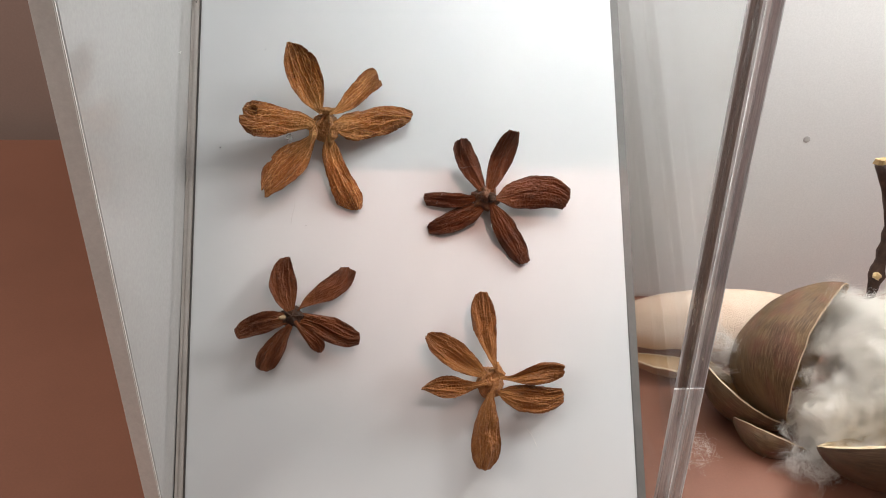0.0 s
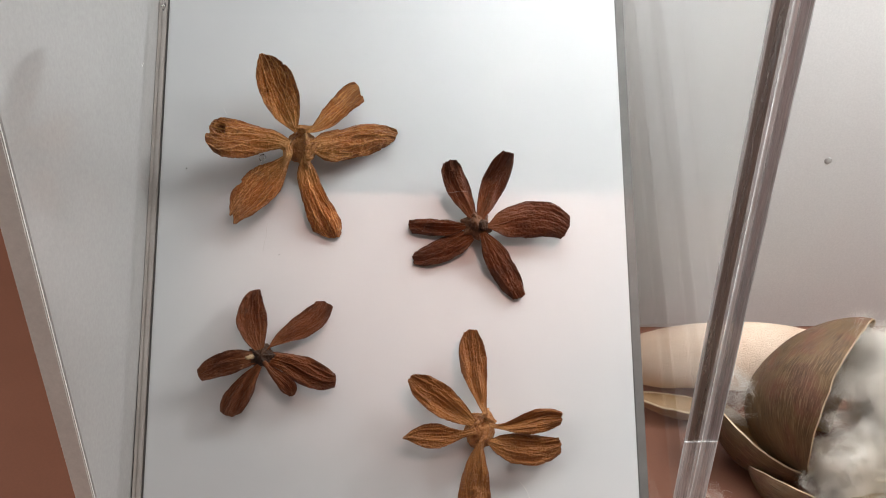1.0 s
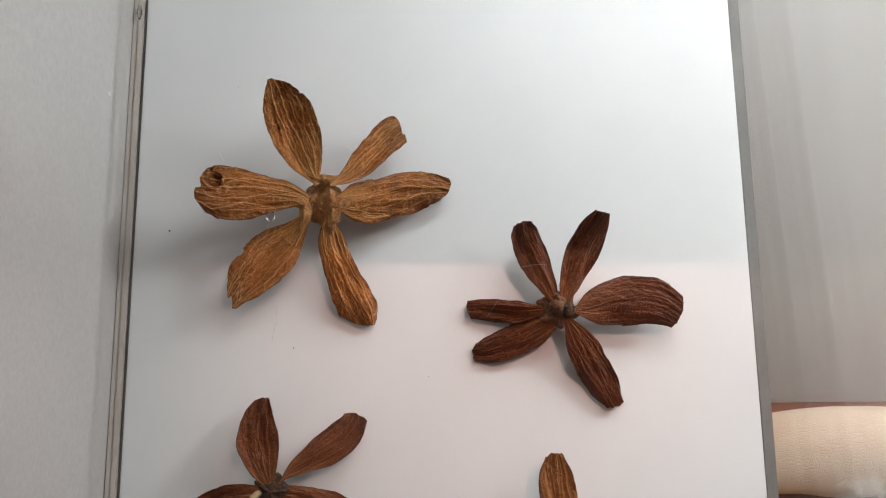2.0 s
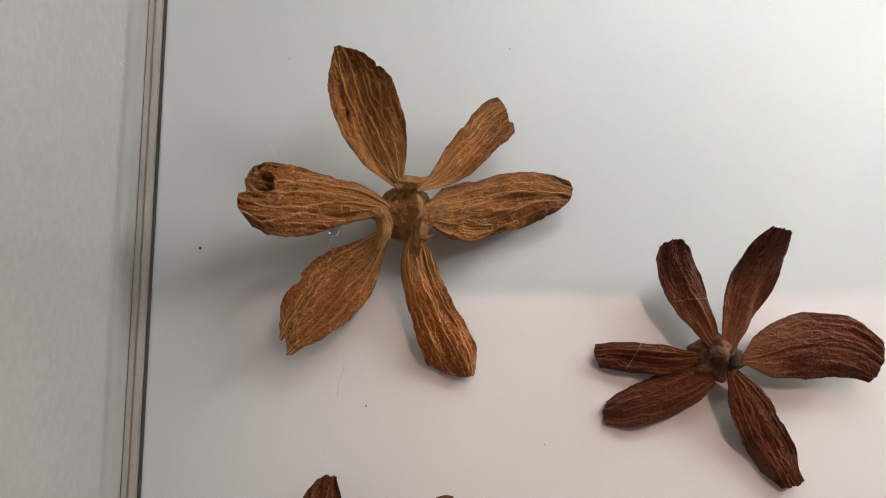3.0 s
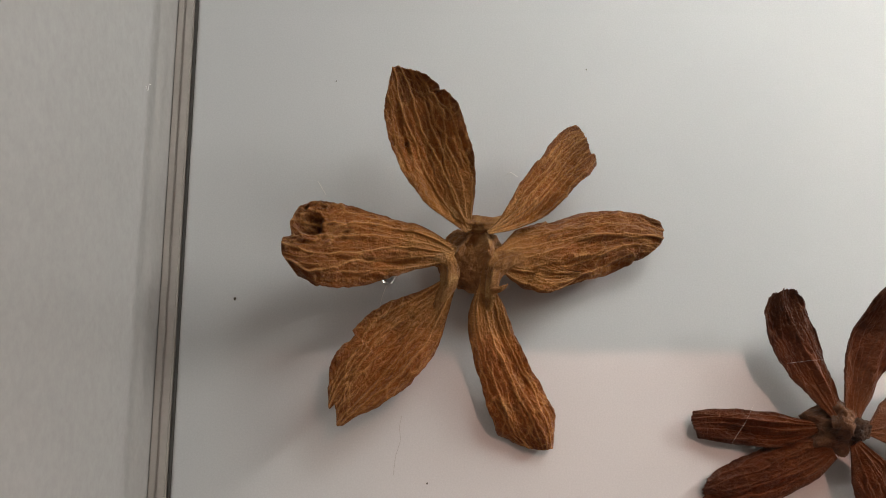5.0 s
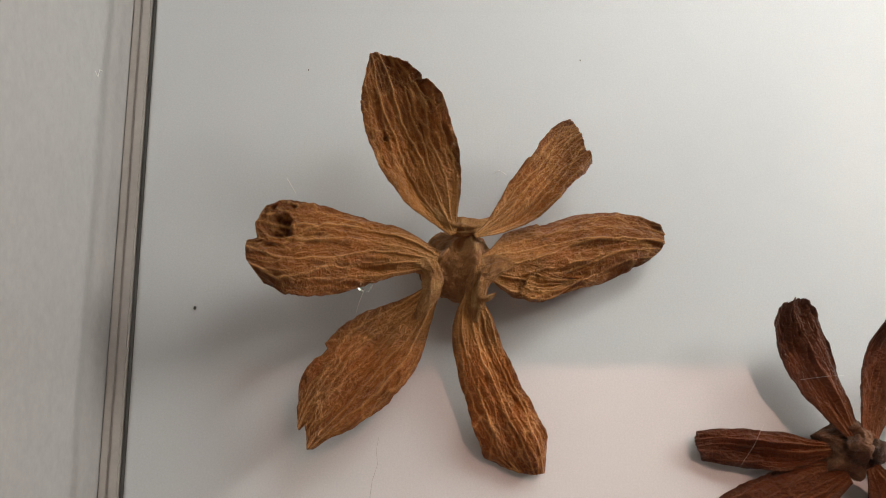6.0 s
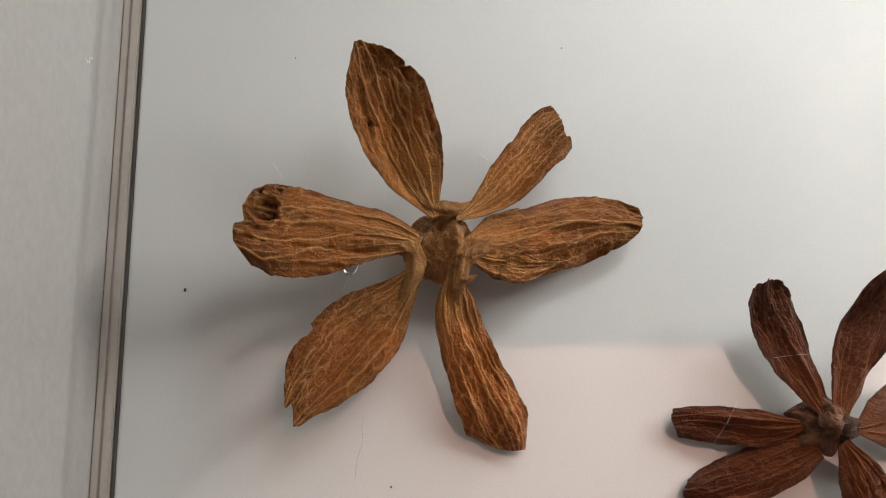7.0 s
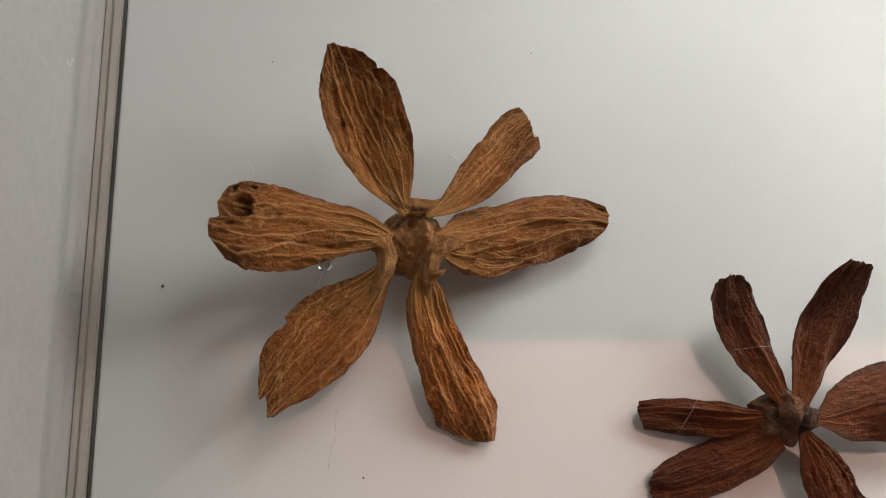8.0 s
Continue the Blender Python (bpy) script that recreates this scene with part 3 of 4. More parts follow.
def stalk(parent, points, radii, material, name="stalk", label=""):
    bm = bmesh.new()
    knots = [k / (len(points) - 1) for k in range(len(points))]
    rows = [[curve_value(knots, [p[a] for p in points], k / 24) / 1000 for a in range(3)] for k in range(25)]
    fat = [curve_value(knots, radii, k / 24) / 1000 for k in range(25)]
    tube(bm, [(x, -n, z) for x, z, n in rows], fat, 28, 0.55, len(points) + points[0][0], knot=0.16, fibre=3.2)
    return part(name, bm, material, parent, label, smooth=True)


def fruit(u, v, label, wings, cups, material, seed, ragged=1.0, hollows=(None,) * 6, blunt=0.28, ends={}, bites={}):
    ob = empty("winged_fruit", CASE @ pose(u, FACE - 0.0002, v), label, "dried fruit", "dried fruits on the panel")
    for k, (row, cup) in enumerate(zip(wings, cups)):
        wing(ob, *row, cup, material, seed + 3 * k, ragged, hollows[k], blunt=blunt, ends=ends.get(k, ()), bites=bites.get(k, ()))
    return ob


WINGS_A = [
    ((-2.6, 5.7), (-7.3, 14.6), (-12.3, 30.6), (-16.2, 38.6), (15, 15, 20), (0.9, 4.6, 7.5, 8.5, 8.1, 6.6, 4.2), 0.6),
    ((3.8, 5.2), (13.4, 8.4), (17.9, 19.4), (26.5, 26.0), (15, 12, 9), (0.5, 2.4, 4.2, 5.1, 5.1, 5.7, 5.1), 0.7),
    ((6.0, -1.9), (14.9, -3.2), (30.4, 6.5), (42.3, 3.9), (13, 9, 7), (1.7, 6.6, 7.4, 7.8, 7.1, 6.1, 4.9), 0.8),
] + [
    ((2.9, -8.3), (1.5, -19.7), (10.2, -33.0), (14.3, -42.4), (13, 7, 3), (1.3, 4.2, 5.2, 5.7, 6.5, 6.8, 4.6), 0.6),
    ((-6.0, -6.9), (-10.9, -16.3), (-23.7, -24.0), (-29.7, -33.9), (13, 10, 9), (1.0, 3.4, 6.8, 8.4, 8.1, 6.8, 4.0), 1.2),
    ((-6.9, -2.2), (-17.0, 2.6), (-29.4, -1.5), (-39.0, 0.6), (14, 16, 21), (1.9, 4.5, 6.5, 8.0, 9.1, 9.0, 7.2), -0.9),
]
WINGS_B = [
    ((-3.2, 3.1), (-4.8, 11.6), (-12.0, 22.8), (-12.2, 28.7), (11, 9, 11), (1.2, 3.1, 4.6, 5.5, 5.2, 4.8, 3.2), -0.7),
    ((2.9, 3.6), (4.4, 13.4), (10.7, 24.2), (14.0, 31.0), (11, 12, 17), (1.7, 3.6, 4.8, 5.6, 5.4, 4.4, 2.7), -0.3),
    ((6.9, -1.5), (15.9, 1.0), (31.2, 6.8), (40.3, -1.4), (10, 9, 10), (1.0, 5.5, 7.6, 8.5, 8.2, 7.2, 5.6), -2.0),
] + [
    ((3.7, -5.5), (8.0, -13.2), (14.7, -24.4), (19.3, -32.1), (9, 5, 3), (1.5, 3.9, 5.8, 6.0, 5.5, 4.6, 3.2), 0.3),
    ((-3.3, -6.7), (-10.3, -8.4), (-20.7, -13.7), (-28.4, -14.2), (8, 4, 2), (2.4, 4.7, 5.4, 5.6, 5.1, 4.3, 2.9), 0.2),
    ((-5.7, 0.3), (-13.1, -2.2), (-21.6, 0.8), (-30.1, 0.4), (8, 5, 3), (0.8, 2.4, 3.8, 3.9, 3.9, 3.6, 3.1), -0.6),
]
WINGS_C = [
    ((0.1, 4.2), (-3.8, 11.2), (-6.2, 20.9), (-3.5, 29.3), (10, 7, 5), (1.8, 4.4, 6.1, 6.7, 5.9, 4.4, 2.3), -0.9),
    ((4.8, 4.1), (10.6, 11.6), (23.1, 12.2), (27.3, 23.2), (10, 7, 5), (0.1, 2.2, 3.8, 5.2, 5.6, 5.2, 4.0), -0.1),
    ((4.2, -2.0), (14.3, -1.6), (23.7, -10.9), (32.3, -10.8), (8, 7, 8), (2.8, 3.7, 4.9, 6.1, 5.9, 5.0, 3.2), 0.1),
] + [
    ((3.6, -4.1), (6.3, -8.8), (14.2, -12.4), (14.1, -17.2), (12, 11, 9), (0.8, 1.4, 2.4, 3.1, 3.6, 3.2, 1.4), -0.2),
    ((-0.5, -6.4), (-5.7, -11.3), (-11.6, -20.2), (-13.9, -24.8), (9, 7, 7), (1.4, 2.8, 4.3, 5.1, 5.5, 4.8, 3.1), -0.4),
    ((-4.5, -1.5), (-12.3, -2.0), (-20.0, -4.3), (-25.6, -8.2), (9, 9, 10), (2.8, 4.2, 5.0, 5.1, 4.7, 4.0, 2.8), 0.5),
]
WINGS_D = [
    ((2.7, 8.6), (-1.4, 18.6), (-3.6, 32.4), (-3.4, 42.7), (15, 11, 10), (0.9, 2.5, 4.3, 5.6, 6.0, 5.1, 3.1), -0.3),
    ((-4.7, 4.3), (-12.4, 9.2), (-23.1, 17.1), (-29.7, 22.6), (15, 12, 12), (1.7, 4.2, 6.0, 6.7, 6.3, 4.9, 2.4), 0.3),
    ((-4.4, -0.1), (-12.7, -4.3), (-24.6, -0.9), (-33.3, -2.9), (14, 13, 15), (1.7, 1.7, 3.7, 5.2, 5.0, 2.8, 0.4), 0.2),
] + [
    ((-0.2, -7.3), (-3.4, -17.2), (-1.9, -31.7), (-4.3, -40.4), (14, 10, 9), (1.0, 3.6, 5.5, 6.6, 7.3, 6.2, 3.5), -0.5),
    ((4.1, -6.7), (12.7, -7.8), (25.7, -11.0), (34.9, -7.3), (12, 8, 7), (1.0, 4.3, 6.2, 6.7, 6.4, 5.2, 3.5), 1.2),
    ((5.9, 3.1), (15.0, -0.8), (27.0, 5.4), (35.3, 4.5), (14, 11, 10), (1.0, 1.4, 3.4, 4.6, 5.1, 4.4, 2.9), 0.1),
]
ENDS_A = {0: [(-1, -2.6), (-0.45, -0.9), (0.1, 0.5), (0.5, 0.4), (0.62, -0.4), (1, -2.4)],
          1: [(-1, -0.6), (-0.55, -0.4), (-0.45, -1.3), (0.1, -0.4), (0.5, 0.4), (1, -0.2)],
          2: [(-1, -1.8), (-0.5, -0.4), (-0.2, 0.3), (0.6, 0.3), (1, -0.8)],
          3: [(-1, -2.6), (-0.4, -0.8), (0.2, 0.3), (0.6, 0.6), (1, -1.4)],
          4: [(-1, -1.4), (-0.5, 0.6), (-0.32, 0.8), (-0.22, -0.8), (0.1, 0.4), (0.5, 2.2), (0.75, 1.4), (1, -1.0)],
          5: [(-1, -0.8), (-0.4, -0.3), (-0.05, -0.9), (0.08, 0.7), (0.55, 0.8), (1, -2.0)]}
BITES_A = {0: [(0.80, -1, 1.0, 0.10)], 1: [(0.62, 1, 0.3, 0.12)], 2: [(0.88, -1, 0.9, 0.08), (0.40, 1, 0.6, 0.10)], 4: [(0.63, -1, 1.2, 0.14)]}
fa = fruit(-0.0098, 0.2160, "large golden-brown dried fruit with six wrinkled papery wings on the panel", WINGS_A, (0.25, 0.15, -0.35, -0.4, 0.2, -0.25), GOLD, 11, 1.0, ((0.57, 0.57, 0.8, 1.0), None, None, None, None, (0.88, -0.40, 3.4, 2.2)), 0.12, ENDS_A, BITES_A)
wing(fa, (15.4, -5.4), (15.6, -5.8), (18.5, -5.8), (23.5, -4.6), (11.2, 10.2, 8.8), (3.6, 3.8, 3.6, 3.2, 2.4, 1.4, 0.5), 0.0, -0.15, GOLD, 55, 1.0, name="flap")
RIDGES_A = [((-3.6, 7.0), (0.6, 5.0), 2.2, 1.7), ((0.6, 5.0), (5.6, 6.4), 2.2, 1.7), ((0.6, 5.2), (-5.4, -2.6), 1.3, 0.7), ((-6.4, -1.6), (-6.0, -8.0), 2.2, 1.5),
            ((2.2, 4.6), (3.6, -3.0), 2.4, 1.4), ((3.6, -3.0), (3.2, -9.0), 2.2, 1.5), ((4.0, -2.4), (8.0, -1.6), 2.0, 1.3)]
nut(fa, 7.0, 12.6, 3, NUT_GOLD, 2.0, (1.06, 1, 1.06), (-0.3, -1.0), 0.02, RIDGES_A)
stalk(fa, [(-6.4, 10.8, 12.6), (-3.4, 6.9, 13.6), (0.6, 5.4, 13.4), (4.4, 6.0, 13.2), (9.0, 8.4, 11.6)], (0.8, 1.5, 1.7, 1.4, 0.7), COLLAR, "collar", "pale ridged collar where two wings join")
stalk(fa, [(12.5, -1.2, 10.0), (7.6, -1.9, 12.0), (4.2, -3.6, 12.6), (3.0, -7.5, 12.6), (2.6, -13.0, 10.6)], (0.7, 1.9, 2.3, 2.0, 0.8), COLLAR, "collar", "pale ridged collar where two wings join")
stalk(fa, [(-13.0, 0.0, 12.6), (-8.0, -1.7, 13.0), (-5.9, -4.2, 12.8), (-5.9, -7.5, 12.8), (-8.6, -12.8, 11.0)], (0.7, 1.7, 2.0, 1.8, 0.8), COLLAR, "collar", "pale ridged collar where two wings join")
stalk(fa, [(2.6, -8.0, 13.0), (4.2, -9.0, 14.2), (6.0, -8.4, 14.8), (6.6, -7.8, 14.8)], (0.8, 0.6, 0.35, 0.1), COLLAR, "splinter", "torn pale splinter of the collar")

fb = fruit(0.0704, 0.1781, "dark red-brown dried fruit with six narrow wings on the panel", WINGS_B, (-0.2, 0.2, -0.25, -0.2, -0.3, -0.1), RED, 41, 0.8)
nut(fb, 6.2, 11.0, 6, NUT_BROWN, 1.0, (1.05, 1, 1.0), (-0.3, 0.2), 0.10, [((-3.4, 4.2), (0.4, 3.0), 1.8, 1.6), ((0.4, 3.0), (3.2, 4.4), 1.8, 1.6), ((0.4, 3.0), (-0.6, -1.0), 1.2, 1.6)])
stalk(fb, [(-1.5, 0.2, 11.0), (-1.4, 0.0, 13.5), (-1.2, -0.2, 15.0)], (2.4, 1.9, 0.9), NUT_BROWN, "stalk", "short rounded stalk stub")
stalk(fb, [(2.2, -0.6, 9.5), (2.7, -0.9, 12.4), (2.9, -1.0, 13.0)], (2.3, 2.0, 0.8), NUT_DARK, "stalk", "short dark stalk stub")

fc = fruit(-0.0257, 0.1193, "small dark brown dried fruit with six uneven wings on the panel", WINGS_C, (0.25, 0.3, -0.2, 0.15, 0.3, 0.35), UMBER, 71, 0.7)
nut(fc, 5.4, 11.0, 5, NUT_DARK, 3.0, (1.1, 1, 0.9), (0.4, 0.0), 0.12)
stalk(fc, [(-3.2, -0.4, 9.5), (-4.0, -1.0, 14.0), (-4.5, -1.4, 16.5)], (0.9, 0.8, 0.7), STUB, "stalk", "cream stalk stub")

fd = fruit(0.0701, 0.0866, "tan dried fruit with six twisted papery wings on the panel", WINGS_D, (0.2, 0.3, 0.25, -0.35, -0.2, 0.3), TAN, 101)
nut(fd, 7.0, 12.6, 4, NUT_GOLD, 5.0, (0.95, 1, 1.1), (0.2, 0.0), 0.04, [((2.4, 7.6), (4.6, 3.4), 2.0, 1.3), ((4.6, 3.4), (2.4, -3.6), 1.6, 1.1), ((-4.4, 3.6), (-3.6, -0.6), 2.0, 1.3), ((-3.8, 1.4), (2.8, 5.6), 1.3, 0.9), ((2.4, -3.6), (0.0, -7.2), 1.8, 1.3)])
stalk(fd, [(-4.6, 3.5, 10.6), (-3.4, 0.6, 11.7), (-4.8, -1.6, 10.5)], (1.1, 1.5, 1.1), NUT_GOLD, "collar", "ridged collar where the wings join")
stalk(fd, [(2.6, 9.0, 11.7), (3.6, 5.6, 12.5), (6.2, 3.0, 11.3)], (1.1, 1.5, 1.1), NUT_GOLD, "collar", "ridged collar where the wings join")
stalk(fd, [(-0.2, -7.6, 10.7), (1.6, -4.2, 11.7), (4.6, -5.8, 9.7)], (1.1, 1.5, 1.1), NUT_GOLD, "collar", "ridged collar where the wings join")


# ---- pods, cotton and twig in the next compartment ----
def shell(name, p0, p1, bulge, radius, spread, label, outer, inner, rim, seed, thick=0.0022, power=0.75, ragged=0.02, peak=1.0):
    """A split pod: a thick, pointed half shell from tip p0 to tip p1, bellied towards bulge."""
    p0, p1 = Vector(p0), Vector(p1)
    ob = empty(name, Matrix.Translation(p0), label, "seed pod", "split pods")
    axis = p1 - p0
    length = axis.length
    axis.normalize()
    out = Vector(bulge)
    out = (out - axis * out.dot(axis)).normalized()
    cross = axis.cross(out)
    ns, na = 56, 40

    def surface(r_off, a0, a1, name, material, flip, parent, label=""):
        bm = bmesh.new()
        uv_layer = bm.loops.layers.uv.new("UVMap")
        rows, flat = [], {}
        for i in range(ns + 1):
            s = i / ns
            prof = max(0.0, math.sin(math.pi * s ** peak)) ** power
            row = []
            for j in range(na + 1):
                f = j / na
                edge = 1 + ragged * noise.noise(Vector((s * 8, 0 if f < 0.5 else 7, seed)))
                ang = radians(a0 + (a1 - a0) * f) * edge
                r = max(0.0004, radius * prof * (1 + 0.05 * noise.noise(Vector((s * 3, f * 3, seed))) + 0.012 * noise.noise(Vector((s * 12, f * 9, seed)))) - r_off * min(1.0, prof * 4))
                v = bm.verts.new(axis * (s * length) + (out * math.cos(ang) + cross * math.sin(ang)) * r)
                flat[v] = (s * length * 100, (f - 0.5) * radius * 300)
                row.append(v)
            rows.append(row)
        for r0, r1 in zip(rows, rows[1:]):
            for j in range(na):
                bm.faces.new((r0[j], r1[j], r1[j + 1], r0[j + 1]) if not flip else (r0[j + 1], r1[j + 1], r1[j], r0[j]))
        for f in bm.faces:
            for loop in f.loops:
                loop[uv_layer].uv = flat[loop.vert]
        return bm, rows

    bm, outer_rows = surface(0.0, -spread, spread, "skin", outer, False, ob)
    outer_pts = [[v.co.copy() for v in r] for r in outer_rows]
    skin = part("skin", bm, outer, ob, smooth=True)
    bm, inner_rows = surface(thick, -spread, spread, "lining", inner, True, ob)
    inner_pts = [[v.co.copy() for v in r] for r in inner_rows]
    part("lining", bm, inner, ob, "paler inner lining", smooth=True)
    for j in (0, na):
        bm = bmesh.new()
        strip = []
        for k in range(ns + 1):
            a, b = outer_pts[k][j], inner_pts[k][j]
            mid = (a + b) / 2 + (a - outer_pts[k][1 if j == 0 else na - 1]).normalized() * 0.0005
            strip.append([bm.verts.new(p) for p in (a, mid, b)])
        for r0, r1 in zip(strip, strip[1:]):
            for k in range(2):
                bm.faces.new((r0[k], r1[k], r1[k + 1], r0[k + 1]))
        part("rim", bm, rim, ob, "pale torn rim", smooth=True)
    return ob


def tuft(centre, radii, count, seed, label, core=True, flow=(0, 0, 1), hair=0.000048, locks=110):
    """A tuft of seed cotton: a small soft core wrapped in wavy locks of fine hairs."""
    rnd = random.Random(seed)
    ob = empty("cotton_tuft", Matrix.Translation(centre), label, "cotton", "cotton tufts")
    rad = Vector(radii)
    low = -centre[2] + 0.0008
    if core:
        bm = bmesh.new()
        bmesh.ops.create_icosphere(bm, subdivisions=5, radius=1.0)
        for v in bm.verts:
            d = v.co.normalized()
            r = 0.74 + 0.14 * noise.noise(d * 1.7 + Vector((seed, 0, 0))) + 0.10 * noise.noise(d * 4.0 + Vector((0, seed, 0)))
            v.co = Vector((d.x * rad.x, d.y * rad.y, d.z * rad.z)) * r
            v.co.z = max(v.co.z, low)
        part("core", bm, COTTON, ob, smooth=True)
    guides = []
    steps = 8
    for k in range(locks):
        d = Vector((rnd.gauss(0, 1), rnd.gauss(0, 1), rnd.gauss(0, 1))).normalized()
        p = Vector((d.x * rad.x, d.y * rad.y, d.z * rad.z)) * rnd.uniform(0.62, 0.9)
        turn = Vector((rnd.gauss(0, 1), rnd.gauss(0, 1), rnd.gauss(0, 1)))
        way = (d.cross(turn).normalized() + Vector(flow) * 0.7 + d * 0.15).normalized()
        bend = Vector((rnd.gauss(0, 1), rnd.gauss(0, 1), rnd.gauss(0, 1))) * 0.16
        span = rnd.uniform(0.7, 1.5) * max(rad) / steps
        line = []
        for i in range(steps + 1):
            line.append(p.copy())
            shell_pull = Vector((p.x / rad.x, p.y / rad.y, p.z / rad.z))
            if shell_pull.length > 0.95:
                way -= shell_pull * 0.4
            way = (way + bend + noise.noise_vector(p * 60 + Vector((seed, 0, 0))) * 0.25).normalized()
            p = p + way * span
        guides.append(line)
    verts, faces = [], []
    for k in range(count):
        line = guides[k % locks]
        off = Vector((rnd.gauss(0, 1), rnd.gauss(0, 1), rnd.gauss(0, 1))) * 0.11 * max(rad)
        stray = Vector((rnd.gauss(0, 1), rnd.gauss(0, 1), rnd.gauss(0, 1))) * max(rad) * (0.04 if k % 12 else 0.14)
        w0 = hair * rnd.uniform(0.5, 1.3)
        first = rnd.randrange(0, 3)
        ring_prev = None
        for i in range(first, steps + 1):
            f = i / steps
            p = line[i] + off * (1 - 0.5 * f) + stray * f * f + noise.noise_vector(line[i] * 300 + off * 900) * 0.0007
            way = (line[min(i + 1, steps)] - line[max(i - 1, 0)]).normalized()
            side_way = way.orthogonal().normalized()
            up_way = way.cross(side_way)
            w = w0 * (1 - 0.75 * f)
            base = len(verts)
            for ang in (0.0, 2.094, 4.189):
                q = p + side_way * (w * math.cos(ang)) + up_way * (w * math.sin(ang))
                q.z = max(q.z, low)
                verts.append(q)
            if ring_prev is not None:
                for a in range(3):
                    b = (a + 1) % 3
                    faces.append((ring_prev + a, ring_prev + b, base + b, base + a))
            ring_prev = base
    me = bpy.data.meshes.new("hairs")
    me.from_pydata(verts, [], faces)
    me.materials.append(COTTON_HAIR)
    hairs = new("hairs", me)
    hairs.parent = ob
    tagged(hairs, "fine silky white hairs", kind="stuff")
    return ob


shell("pod_shell", (0.2374, 0.4638, 0.010), (0.2840, 0.5200, 0.066), (-0.92, 0.30, -0.24), 0.0440, 86, "round brown half of a split pod leaning over white cotton", SHELL_OUT, SHELL_IN, RIM, 3, power=0.62, peak=0.70)
shell("pod_shell", (0.2340, 0.4260, 0.031), (0.3190, 0.4360, 0.038), (-0.05, -0.62, -0.78), 0.030, 84, "dark brown pod half lying open with a cream rim", SHELL_DARK, RIM, RIM, 5, 0.0065, 0.6)
shell("pod_shell", (0.1950, 0.4960, 0.036), (0.2460, 0.4720, 0.006), (-0.25, -0.25, -0.9), 0.020, 80, "tan pod fragment lying with its hollow side up", SHELL_OUT, SHELL_IN, RIM, 7, 0.002, 0.6)
shell("pod_shell", (0.2090, 0.4700, 0.013), (0.2440, 0.4500, 0.006), (-0.75, -0.45, -0.35), 0.013, 66, "small curled brown pod fragment on the table", SHELL_OUT, SHELL_IN, RIM, 9, 0.0016, 0.7)
shell("pale_pod", (0.1500, 0.5500, 0.016), (0.2960, 0.5580, 0.016), (0.0, -0.35, 0.93), 0.023, 78, "long cream pod half with a wrinkled skin, hollow side down", PALE, SHELL_IN, RIM, 13, 0.002, 0.45, 0.06)
shell("pod_shell", (0.1640, 0.5300, 0.012), (0.2150, 0.5180, 0.010), (0.1, -0.2, -1.0), 0.010, 80, "flat tan pod fragment under the cream pod", SHELL_IN, SHELL_IN, RIM, 15, 0.0016, 0.5, 0.06)

tuft((0.2890, 0.4880, 0.043), (0.030, 0.032, 0.024), 15000, 21, "large tuft of white silky cotton in the pod")
tuft((0.2620, 0.4590, 0.021), (0.022, 0.020, 0.018), 11000, 22, "loose tuft of white cotton spilling from the pod", flow=(0.2, -0.6, -0.4))
tuft((0.2920, 0.4560, 0.036), (0.026, 0.022, 0.024), 10000, 23, "tuft of white cotton behind a dark pod half")
tuft((0.1830, 0.4480, 0.008), (0.010, 0.009, 0.006), 160, 24, "small wisp of cotton on the brown table", core=False)
tuft((0.2050, 0.4980, 0.034), (0.012, 0.012, 0.014), 1100, 25, "thin grey-white cotton behind the brown pod", core=False, hair=0.00004)
tuft((0.2440, 0.4420, 0.008), (0.016, 0.012, 0.007), 1200, 26, "flattened cotton trailing onto the table", core=False, flow=(0.5, -0.6, 0))

twig = empty("twig", Matrix.Translation((0.2955, 0.5150, 0.056)), "dark brown twig with a pale cut end, stuck in the cotton", "twig")
bm = bmesh.new()
pts = [(0.0, 0.0, -0.004), (0.0005, 0.001, 0.006), (0.0018, 0.003, 0.013), (0.0022, 0.004, 0.017), (0.0024, 0.005, 0.021), (0.0036, 0.006, 0.026), (0.0040, 0.007, 0.031), (0.0052, 0.008, 0.036),
       (0.0054, 0.009, 0.041), (0.0050, 0.010, 0.046), (0.0040, 0.012, 0.053), (0.0022, 0.013, 0.060), (-0.0008, 0.014, 0.068), (-0.0036, 0.015, 0.075), (-0.0060, 0.016, 0.081)]
tube(bm, pts, (0.0026, 0.0028, 0.0032, 0.0044, 0.0036, 0.0028, 0.0034, 0.0030, 0.0036, 0.0028, 0.0026, 0.0028, 0.0031, 0.0033, 0.0037), 18, 0.55, 4)
part("stem", bm, BARK, twig, smooth=True)
bm = bmesh.new()
tube(bm, [(-0.0060, 0.016, 0.0812), (-0.0066, 0.0162, 0.0838)], (0.0031, 0.0024), 14, 1.0, 8)
part("cut_end", bm, WOOD, twig, "pale broken wood")
bm = bmesh.new()
tube(bm, [(0.0020, 0.002, 0.018), (-0.0014, -0.001, 0.0200), (-0.0024, -0.0016, 0.0210)], (0.0022, 0.0019, 0.0012), 12, 0.6, 3)
part("bud", bm, WOOD, twig, "pale bud scar")


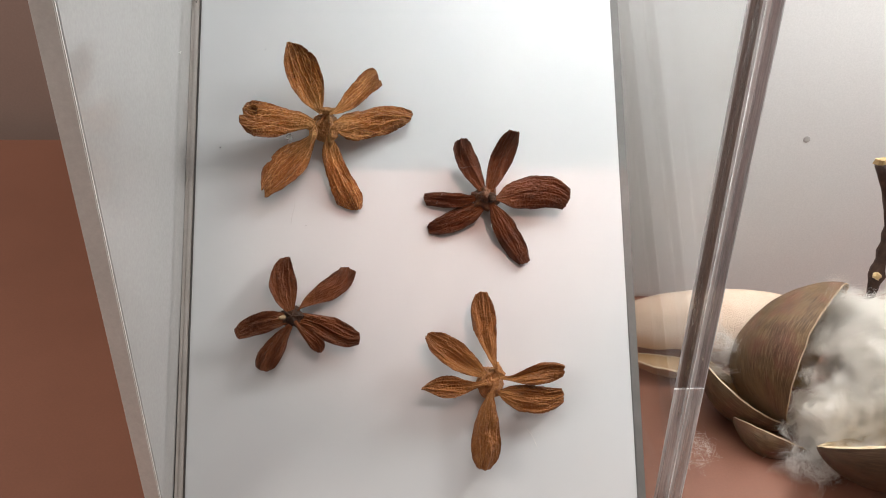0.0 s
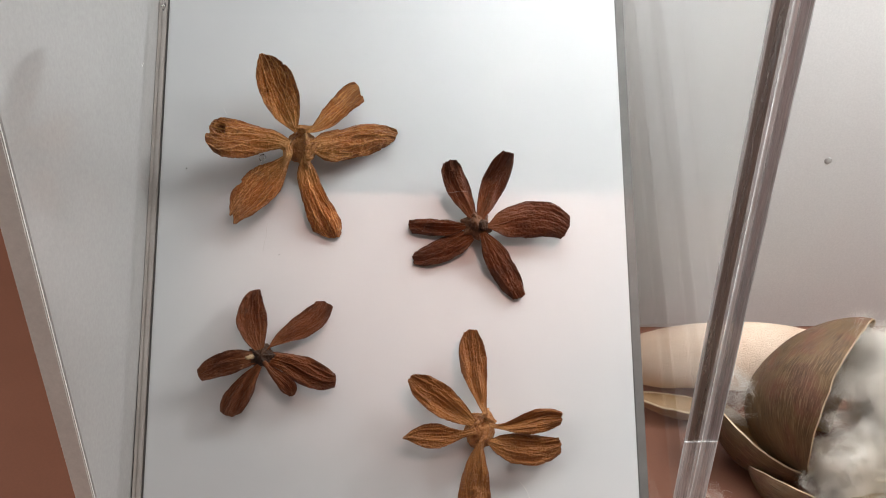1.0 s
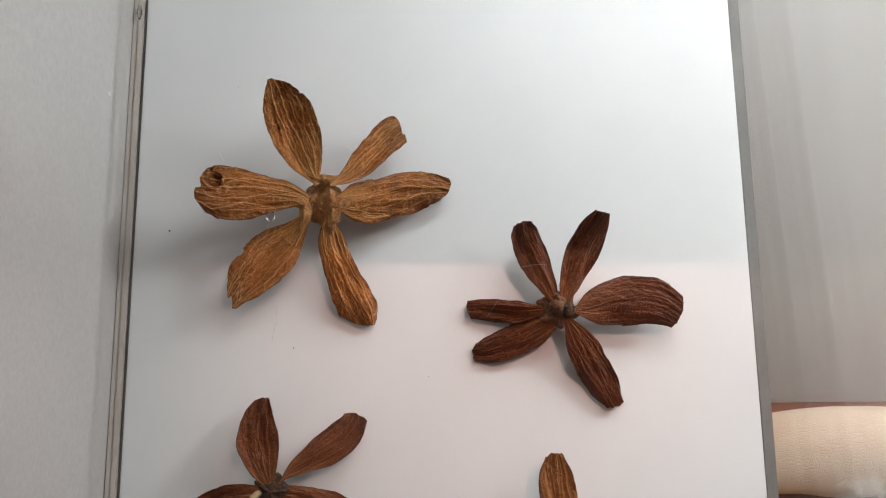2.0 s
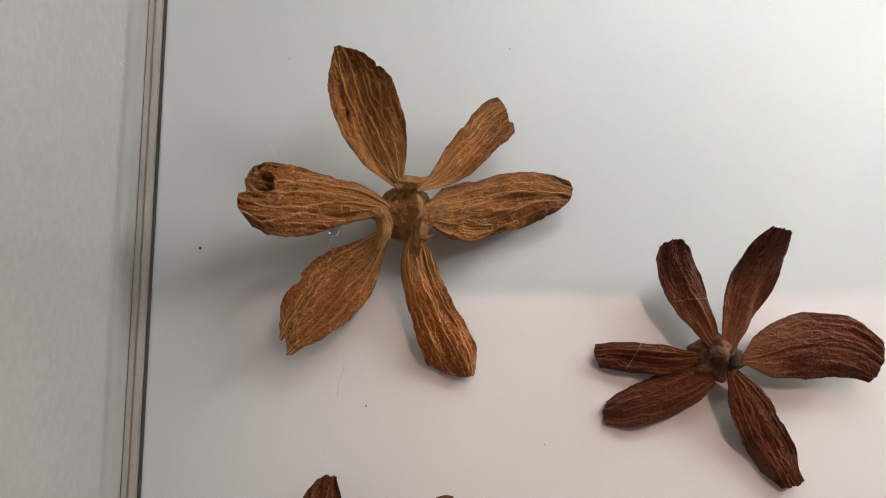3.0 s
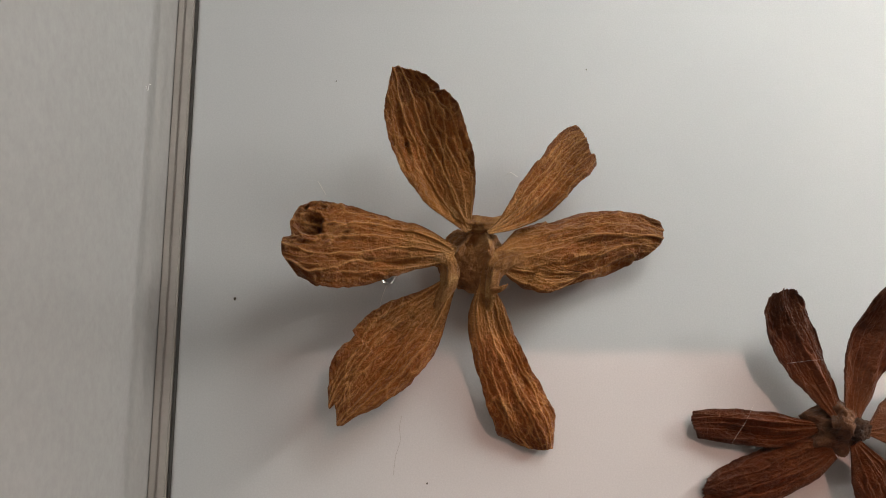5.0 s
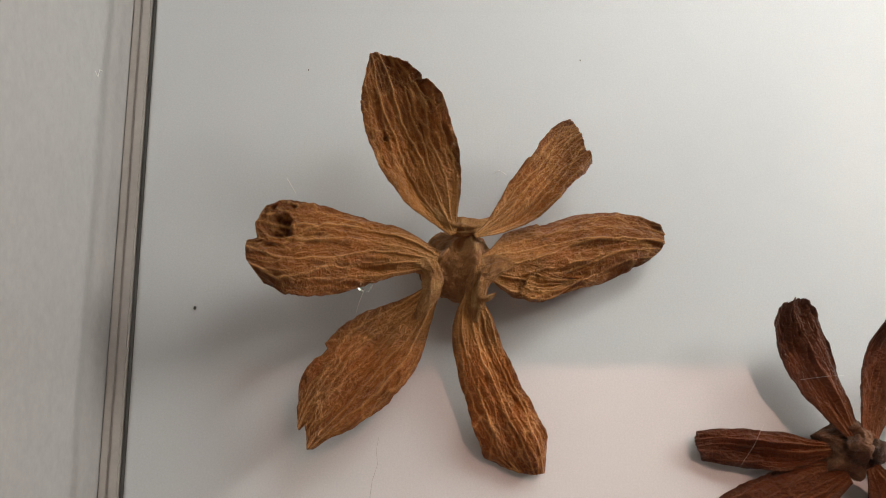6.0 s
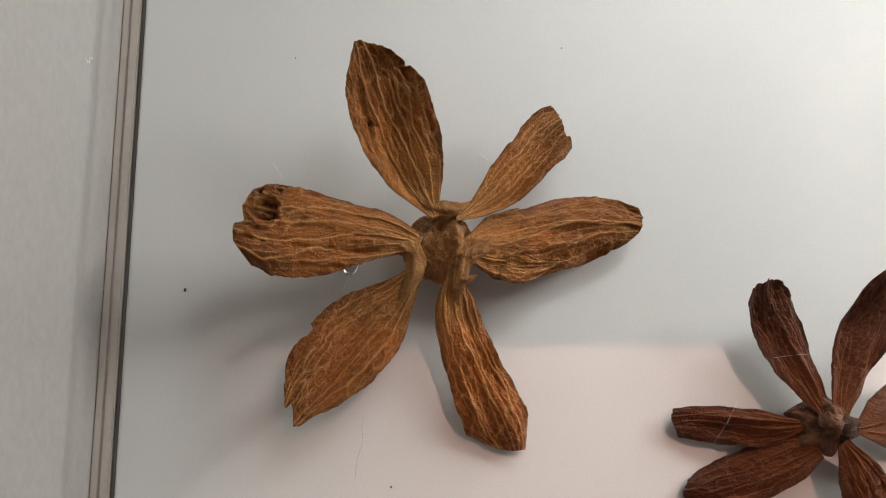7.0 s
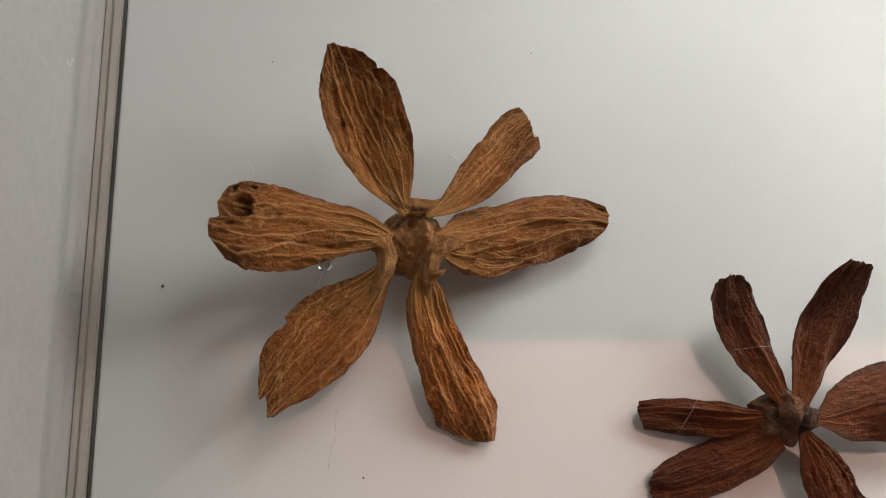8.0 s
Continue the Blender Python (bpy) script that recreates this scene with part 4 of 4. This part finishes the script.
# ---- glue, dust and hairs ----
def bead(name, m, size, material, label, category):
    bm = bmesh.new()
    bmesh.ops.create_icosphere(bm, subdivisions=3, radius=1.0)
    for v in bm.verts:
        r = 1 + 0.25 * noise.noise(v.co * 1.5 + Vector(size) * 900)
        v.co = Vector((v.co.x * size[0], v.co.y * size[1], v.co.z * size[2])) * r
    ob = part(name, bm, material, smooth=True)
    ob.matrix_world = m
    return tagged(ob, label, category)


def on_panel(u, v, n=0.0):
    return CASE @ pose(u, FACE - n, v)


bead("glue_bead", on_panel(-0.0785, 0.2885, 0.0005), (0.0009, 0.0008, 0.0030), GLUE, "clear drop of glue at the panel's edge", "glue")
bead("glue_bead", on_panel(0.0610, 0.1775, 0.0016), (0.0034, 0.0022, 0.0026), GLUE, "clear blob of glue beside the dark fruit", "glue")
bead("glue_bead", on_panel(-0.0290, 0.2120, 0.0008), (0.0016, 0.0010, 0.0016), GLUE, "clear dot of glue beside the golden fruit", "glue")
for u, v, r in ((-0.0638, 0.2069, 0.00028), (-0.0270, 0.1880, 0.00013), (0.0190, 0.2640, 0.00013), (-0.0200, 0.1660, 0.00018), (0.0260, 0.1560, 0.00013), (-0.0420, 0.2600, 0.00013)):
    bead("dust_speck", on_panel(u, v, r * 0.6), (r, r, r * 1.3), DUST, "tiny dark speck of dust on the white panel", "dust")
bead("wall_hole", pose(0.2860, REAR, 0.1177), (0.0022, 0.0004, 0.0022), DOT, "small grey dot on the white back wall", "hole")


def thread(points, m, label, radius=0.00007, material=COTTON_HAIR):
    bm = bmesh.new()
    tube(bm, points, [radius] * len(points), 5)
    ob = part("fibre", bm, material, smooth=True)
    ob.matrix_world = m
    return tagged(ob, label, "fibre", "loose fibres")


thread([(0, 0, 0), (-0.0012, 0.0005, -0.003), (-0.0022, 0.0002, -0.007)], on_panel(-0.0290, 0.2110, 0.0008), "fine white fibre hanging below the golden fruit")
thread([(0, 0, 0), (0.003, 0, -0.004), (0.005, 0, -0.009)], on_panel(0.0880, 0.0640, 0.0004), "fine white fibre on the panel")
thread([(0, 0, 0), (-0.0015, -0.0005, 0.0008), (-0.0026, 0, 0.0004)], on_panel(-0.0002, 0.2330, 0.0120), "wisp of white fibre on a wing")
thread([(0, 0, 0), (-0.0012, -0.0005, 0.0020), (-0.0018, 0, 0.0030)], on_panel(-0.0420, 0.2262, 0.0200), "wisp of white fibre on a wing")
thread([(0, 0, 0), (0, -0.0015, 0.0006), (0, -0.003, -0.0004), (0, -0.004, 0.0010)], pose(LEFT + 0.0098, 0.540, 0.1955), "hair-thin scratch-like fibre on the side wall")
thread([(0.0000, 0, 0.0000), (-0.0005, 0, -0.0026), (-0.0002, 0, -0.0054), (-0.0013, 0, -0.0088), (-0.0018, 0, -0.0130)], on_panel(-0.0257, 0.1807, 0.0), "wavy hair-thin grey crack line in the panel's coat", 0.00004, HAIRLINE)
thread([(0, 0, 0), (0.0026, -0.0012, 0.0040), (0.0052, -0.0004, 0.0080)], on_panel(0.0453, 0.1747, 0.0100), "fine pale fibre across a dark wing", 0.000022)
thread([(0, 0, 0), (0.0050, -0.0010, 0.0006), (0.0090, 0, 0.0008)], on_panel(0.0566, 0.1913, 0.0150), "fine pale fibre across a dark wing", 0.000022)
